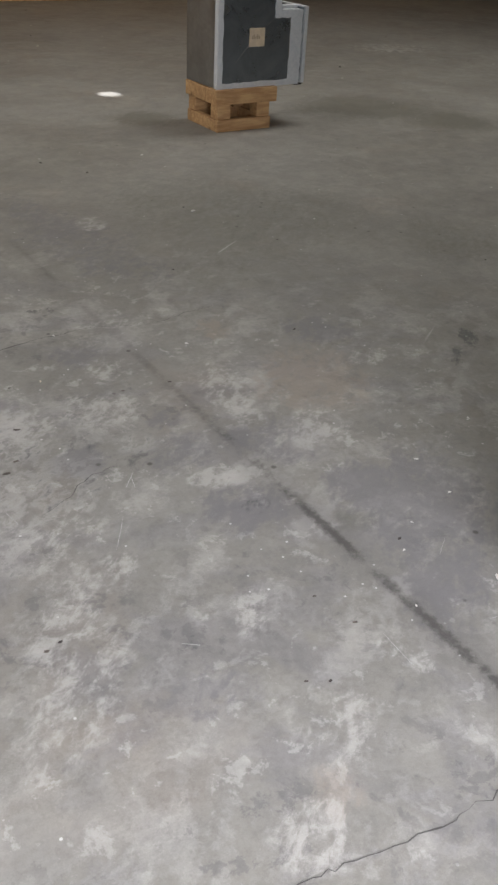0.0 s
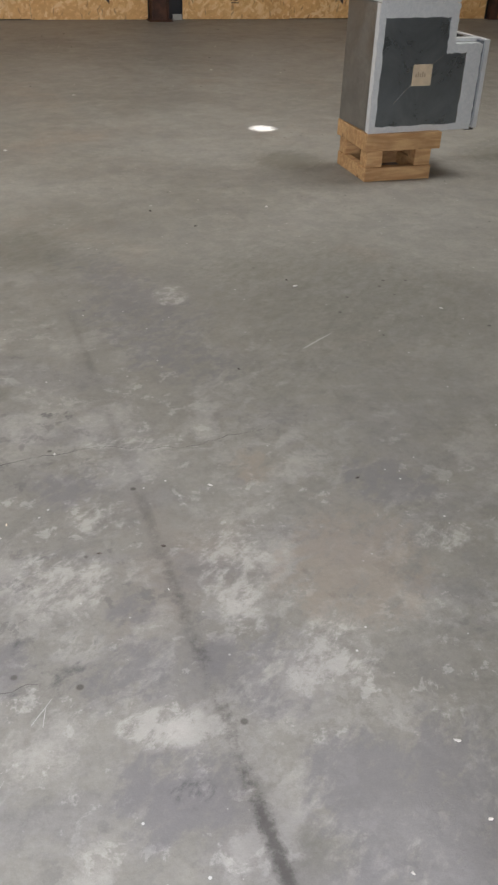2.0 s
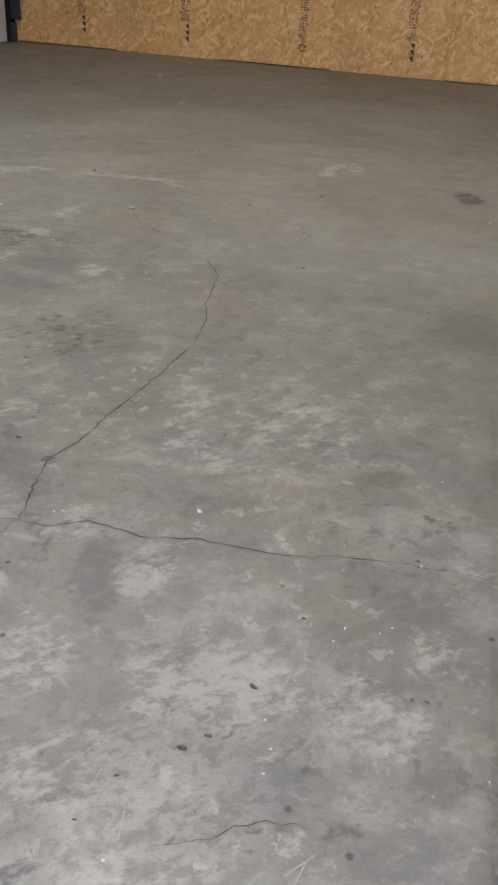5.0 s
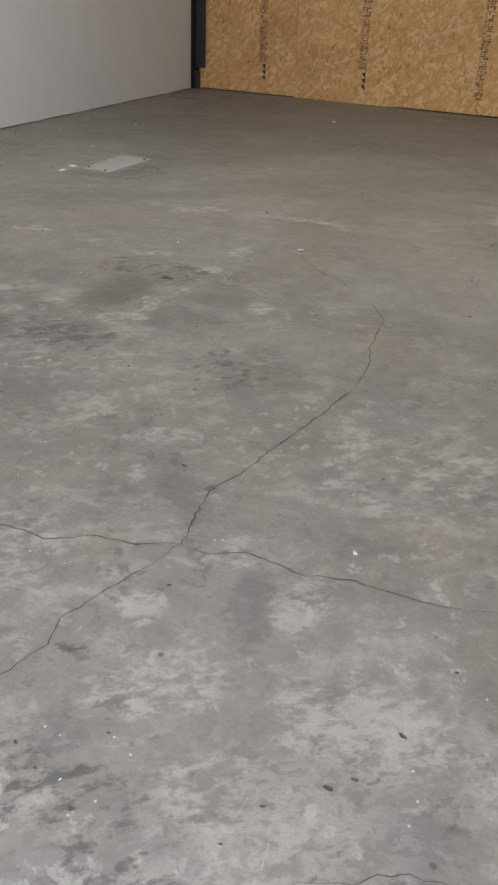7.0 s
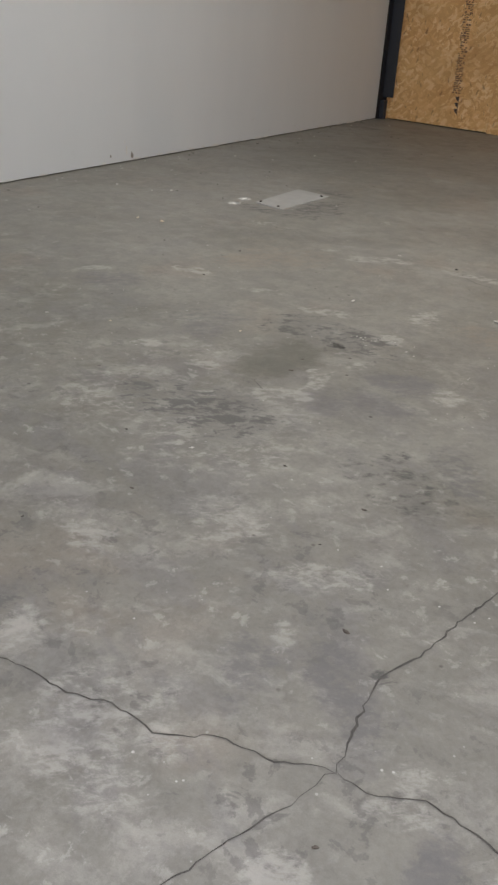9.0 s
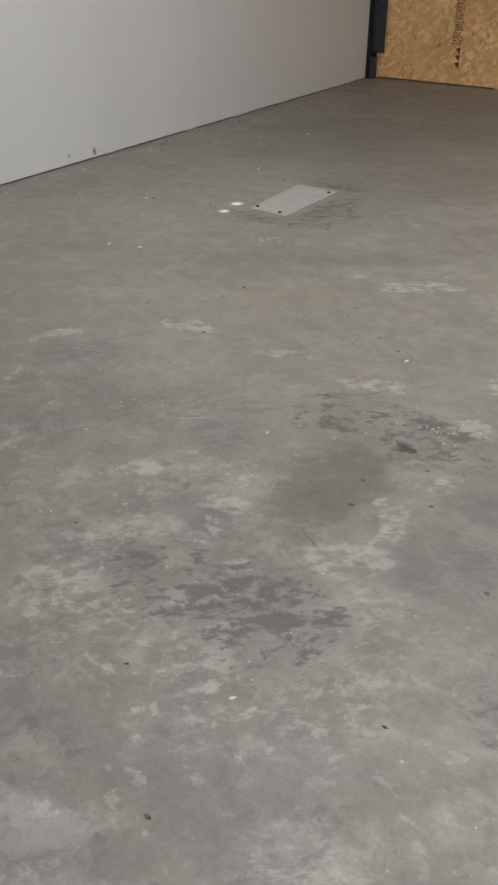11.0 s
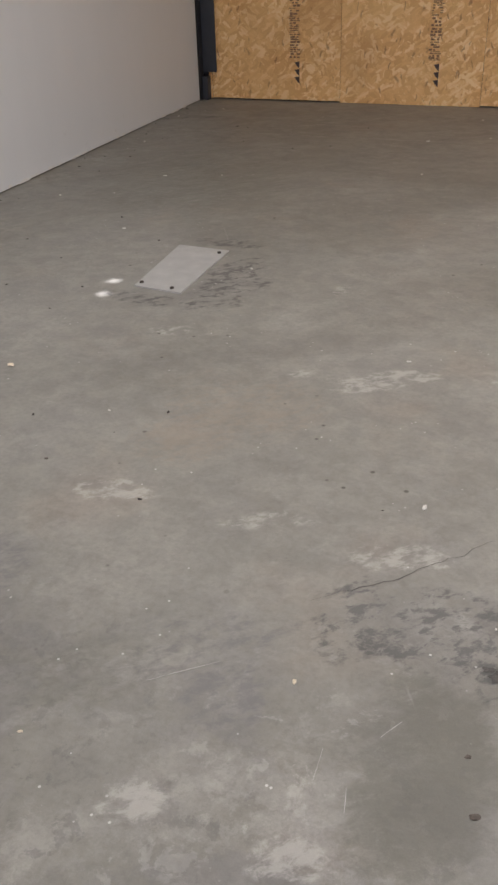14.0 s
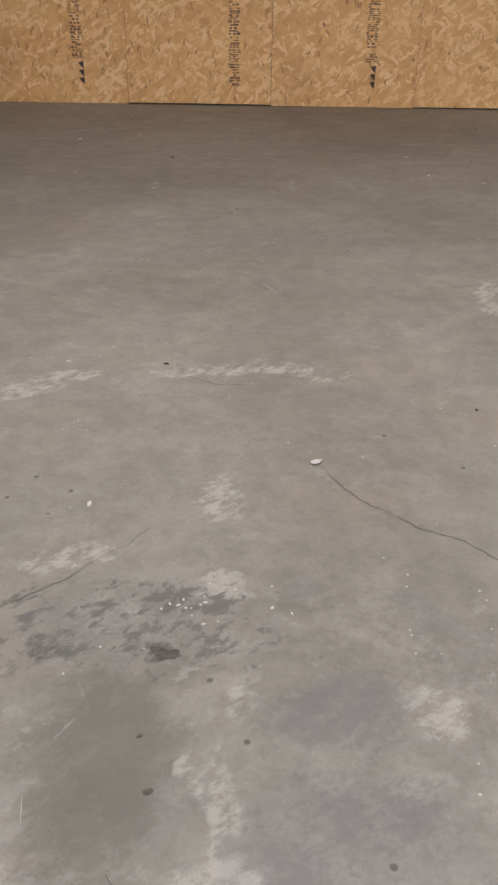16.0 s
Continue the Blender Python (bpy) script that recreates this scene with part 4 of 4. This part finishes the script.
crack("floor_crack", ((-0.06, 1.66), (-0.028, 1.896), (-0.017, 1.982), (0.005, 2.08), (-0.018, 2.158), (0.021, 2.353), (0.054, 2.449), (0.072, 2.532)), 0.0050, 1, 0.008)
crack("floor_crack", ((0.072, 2.532), (0.034, 2.678), (0.01, 2.815), (0.046, 2.919), (0.059, 3.079), (0.089, 3.265), (0.115, 3.492), (0.126, 3.681)), 0.0078, 2, 0.008)
crack("floor_crack", ((0.126, 3.681), (0.106, 3.869), (0.048, 4.054), (0.007, 4.351), (-0.124, 4.55)), 0.0062, 12, 0.010)
crack("floor_crack", ((-1.0, 2.45), (-0.64, 2.33), (-0.453, 2.36), (-0.314, 2.393), (-0.243, 2.394), (-0.152, 2.459), (-0.029, 2.478), (0.072, 2.532)), 0.0056, 3, 0.010)
crack("floor_crack", ((0.072, 2.532), (0.162, 2.536), (0.243, 2.591), (0.387, 2.571), (0.501, 2.608), (0.593, 2.604), (0.766, 2.63)), 0.0058, 4, 0.008)
crack("floor_crack", ((0.766, 2.63), (0.88, 2.66), (0.97, 2.68), (1.13, 2.69)), 0.0040, 14, 0.008)
crack("floor_crack", ((1.13, 2.69), (1.34, 2.64), (1.6, 2.68)), 0.0022, 5)
crack("floor_crack", ((0.70, 1.83), (0.76, 1.86), (0.84, 1.91), (0.93, 1.93)), 0.0036, 6)
crack("floor_crack", ((0.60, 0.83), (0.73, 0.83), (0.84, 0.82), (0.95, 0.81), (1.09, 0.79), (1.25, 0.84)), 0.0036, 7)
crack("floor_crack", ((-0.70, 5.10), (-0.666, 5.031), (-0.595, 4.937), (-0.461, 4.815), (-0.368, 4.771), (-0.283, 4.695), (-0.2, 4.66)), 0.0044, 8, 0.010)
crack("floor_crack", ((-1.50, 4.44), (-1.428, 4.492), (-1.318, 4.584), (-1.13, 4.803)), 0.0030, 9, 0.010)
crack("floor_crack", ((-1.16, 5.74), (-1.13, 5.66), (-1.03, 5.61), (-0.9, 5.60)), 0.0042, 10)
crack("floor_crack", ((-1.115, 3.85), (-1.06, 3.815), (-1.03, 3.80)), 0.0060, 11, 0.006)

PALE_DUST = plain("scratch_dust", (0.46, 0.45, 0.425), 0.9, vary=0.3, scale=40)
for i, (x0, y0, x1, y1, w) in enumerate((
        (0.91, 1.84, 0.95, 1.89, 0.009), (0.64, 1.82, 0.63, 1.87, 0.009), (0.56, 1.89, 0.56, 1.935, 0.008), (-1.345, 4.06, -1.34, 3.985, 0.007), 
        (-1.28, 3.99, -1.27, 3.94, 0.006), (-1.22, 4.17, -1.25, 4.12, 0.009), (-1.73, 4.10, -1.61, 4.20, 0.006), (0.93, 1.83, 0.94, 1.88, 0.008),
        (0.86, 1.74, 0.80, 1.64, 0.006), (0.80, 1.33, 0.83, 1.31, 0.007), (1.16, 1.17, 1.16, 1.08, 0.006), (1.42, 1.30, 1.47, 1.34, 0.004), (1.38, 1.10, 1.45, 1.09, 0.004))):
    ob = crack("floor_scratch", ((x0, y0), (x1, y1)), w * 0.75, 50 + i, 0.002, 0.001)
    ob.data.materials[0] = PALE_DUST
    tagged(ob, "short pale scratch in the concrete", "scratch", "scratches in the floor")


def pit(x, y, size, seed):
    r = random.Random(seed)
    b = bmesh.new()
    ring = []
    for k in range(11):
        d = 0.66 * size * r.uniform(0.6, 1.2)
        ring.append(b.verts.new((d * math.cos(k * 0.571), 0.62 * d * math.sin(k * 0.571), 0.0015)))
    mid = b.verts.new((0, 0, 0.0006))
    for k in range(11):
        b.faces.new((ring[k], ring[(k + 1) % 11], mid))
    ob = part("floor_pit", b, CRACK if size > 0.02 else PIT)
    ob.matrix_world = pose(x, y, 0, 0, 0, r.uniform(-30, 30))
    return tagged(ob, "small dark pit in the concrete surface", "pit", "pits in the floor", "structure")


for i, (x, y, size) in enumerate((
        (0.677, 2.02, 0.015), (0.714, 2.06, 0.013), (0.76, 2.20, 0.014), (0.81, 2.42, 0.010), (1.09, 2.27, 0.009), (1.23, 2.26, 0.010), (0.59, 1.93, 0.009), (0.12, 1.84, 0.012),
        (0.26, 1.94, 0.009), (0.19, 1.81, 0.009), (0.56, 1.83, 0.007), (0.30, 1.77, 0.012), (-1.06, 4.01, 0.018), (-2.41, 4.78, 0.014), (-1.09, 4.13, 0.012), (0.57, 1.43, 0.009),
        (0.96, 1.14, 0.008), (1.13, 1.22, 0.009), (1.10, 1.32, 0.008), (-0.12, 2.88, 0.017), (0.13, 2.38, 0.010), (-0.35, 3.35, 0.015), (0.42, 3.1, 0.010), (-0.9, 3.0, 0.012), (-1.06, 4.345, 0.042), (-1.085, 4.36, 0.022))):
    pit(x, y, size, i)

# ---- loose bits on the floor ----
def flake(name, x, y, size, material, label, seed, flat=0.35):
    r = random.Random(seed)
    b = bmesh.new()
    bmesh.ops.create_icosphere(b, subdivisions=1, radius=1.0)
    low = 0
    for v in b.verts:
        v.co *= r.uniform(0.7, 1.2)
        v.co = Vector((v.co.x * size, v.co.y * size * 0.55, v.co.z * size * flat))
        low = min(low, v.co.z)
    for v in b.verts:
        v.co.z -= low
    ob = part(name, b, material)
    ob.matrix_world = pose(x, y, 0, 0, 0, r.uniform(0, 180))
    return tagged(ob, label, "debris", "bits on the floor")


BITS = (
    ("plaster_chip", CHIP_WHITE, "small white plaster chip on the concrete", (
        (0.474, 2.715, 0.013), (1.482, 1.182, 0.014), (1.62, 1.62, 0.009), (-0.709, 5.116, 0.026), (-1.321, 4.886, 0.014), (-2.431, 6.50, 0.014),
        (1.27, 1.20, 0.006), (1.36, 1.35, 0.006), (1.44, 1.42, 0.006), (1.60, 1.47, 0.007), (1.40, 1.05, 0.006), (-3.30, 6.9, 0.014), (-2.2, 9.4, 0.02),
        (-3.6, 8.0, 0.016), (-3.25, 8.1, 0.012), (-4.0, 7.4, 0.018), (-3.9, 6.5, 0.014), (0.15, 8.5, 0.016), (-1.55, 5.75, 0.012), (2.0, 3.6, 0.014))),
    ("wood_chip", CHIP_TAN, "small tan wood chip on the concrete", (
        (-1.447, 4.197, 0.011), (-3.039, 5.246, 0.018), (-2.886, 5.289, 0.022), (0.9, 2.42, 0.006), (-1.9, 3.9, 0.008))),
    ("grit_lump", CHIP_DARK, "dark lump of grit on the concrete", (
        (-1.205, 5.746, 0.018), (-2.05, 4.68, 0.012), (1.0, 1.12, 0.009), (0.60, 1.44, 0.010), (4.8, 6.4, 0.03), (-2.6, 5.0, 0.012), (-3.4, 6.0, 0.012), (0.2, 5.1, 0.012))),
)
n = 0
for name, material, label, spots in BITS:
    for x, y, size in spots:
        n += 1
        flake(name, x, y, size * (0.62 if material is CHIP_DARK else 0.85), material, label, n, 0.3)

# flaked lime round the dark stain
r = random.Random(21)
for i in range(16):
    n += 1
    flake("plaster_chip", -1.0 + r.gauss(0, 0.10), 4.50 + r.gauss(0, 0.045), r.uniform(0.003, 0.0065), CHIP_WHITE, "small white plaster chip on the concrete", 200 + i, 0.18)

# grit too fine to count
r = random.Random(11)
for name, material, count, label in (("fine_plaster_grit", CHIP_WHITE, 130, "fine white plaster grit scattered on concrete"), ("fine_dark_grit", CHIP_DARK, 130, "fine dark grit scattered on concrete")):
    verts, faces = [], []
    for i in range(count):
        if i % 4 == 0:
            x, y = 0.0, r.uniform(3, 10.5)
            x = WALL_W + 0.058 * (10.7 - y) + 0.03 + abs(r.gauss(0, 0.25))
        else:
            x, y = r.uniform(-4.3, 6.5), 0.5 + 9.8 * r.random() ** 1.3
        s = r.uniform(0.0014, 0.0048) * (1 + 0.12 * y)
        a = r.uniform(0, 6.28)
        k = len(verts)
        for q in range(4):
            verts.append((x + s * math.cos(a + q * 1.57) * (1.6 if q % 2 else 0.8), y + s * math.sin(a + q * 1.57) * (1.6 if q % 2 else 0.8), 0.0))
        verts.append((x, y, s * 0.7))
        faces += [(k + q, k + (q + 1) % 4, k + 4) for q in range(4)]
    me = bpy.data.meshes.new(name)
    me.from_pydata(verts, [], faces)
    me.materials.append(material)
    tagged(new(name, me), label, "grit", kind="stuff")
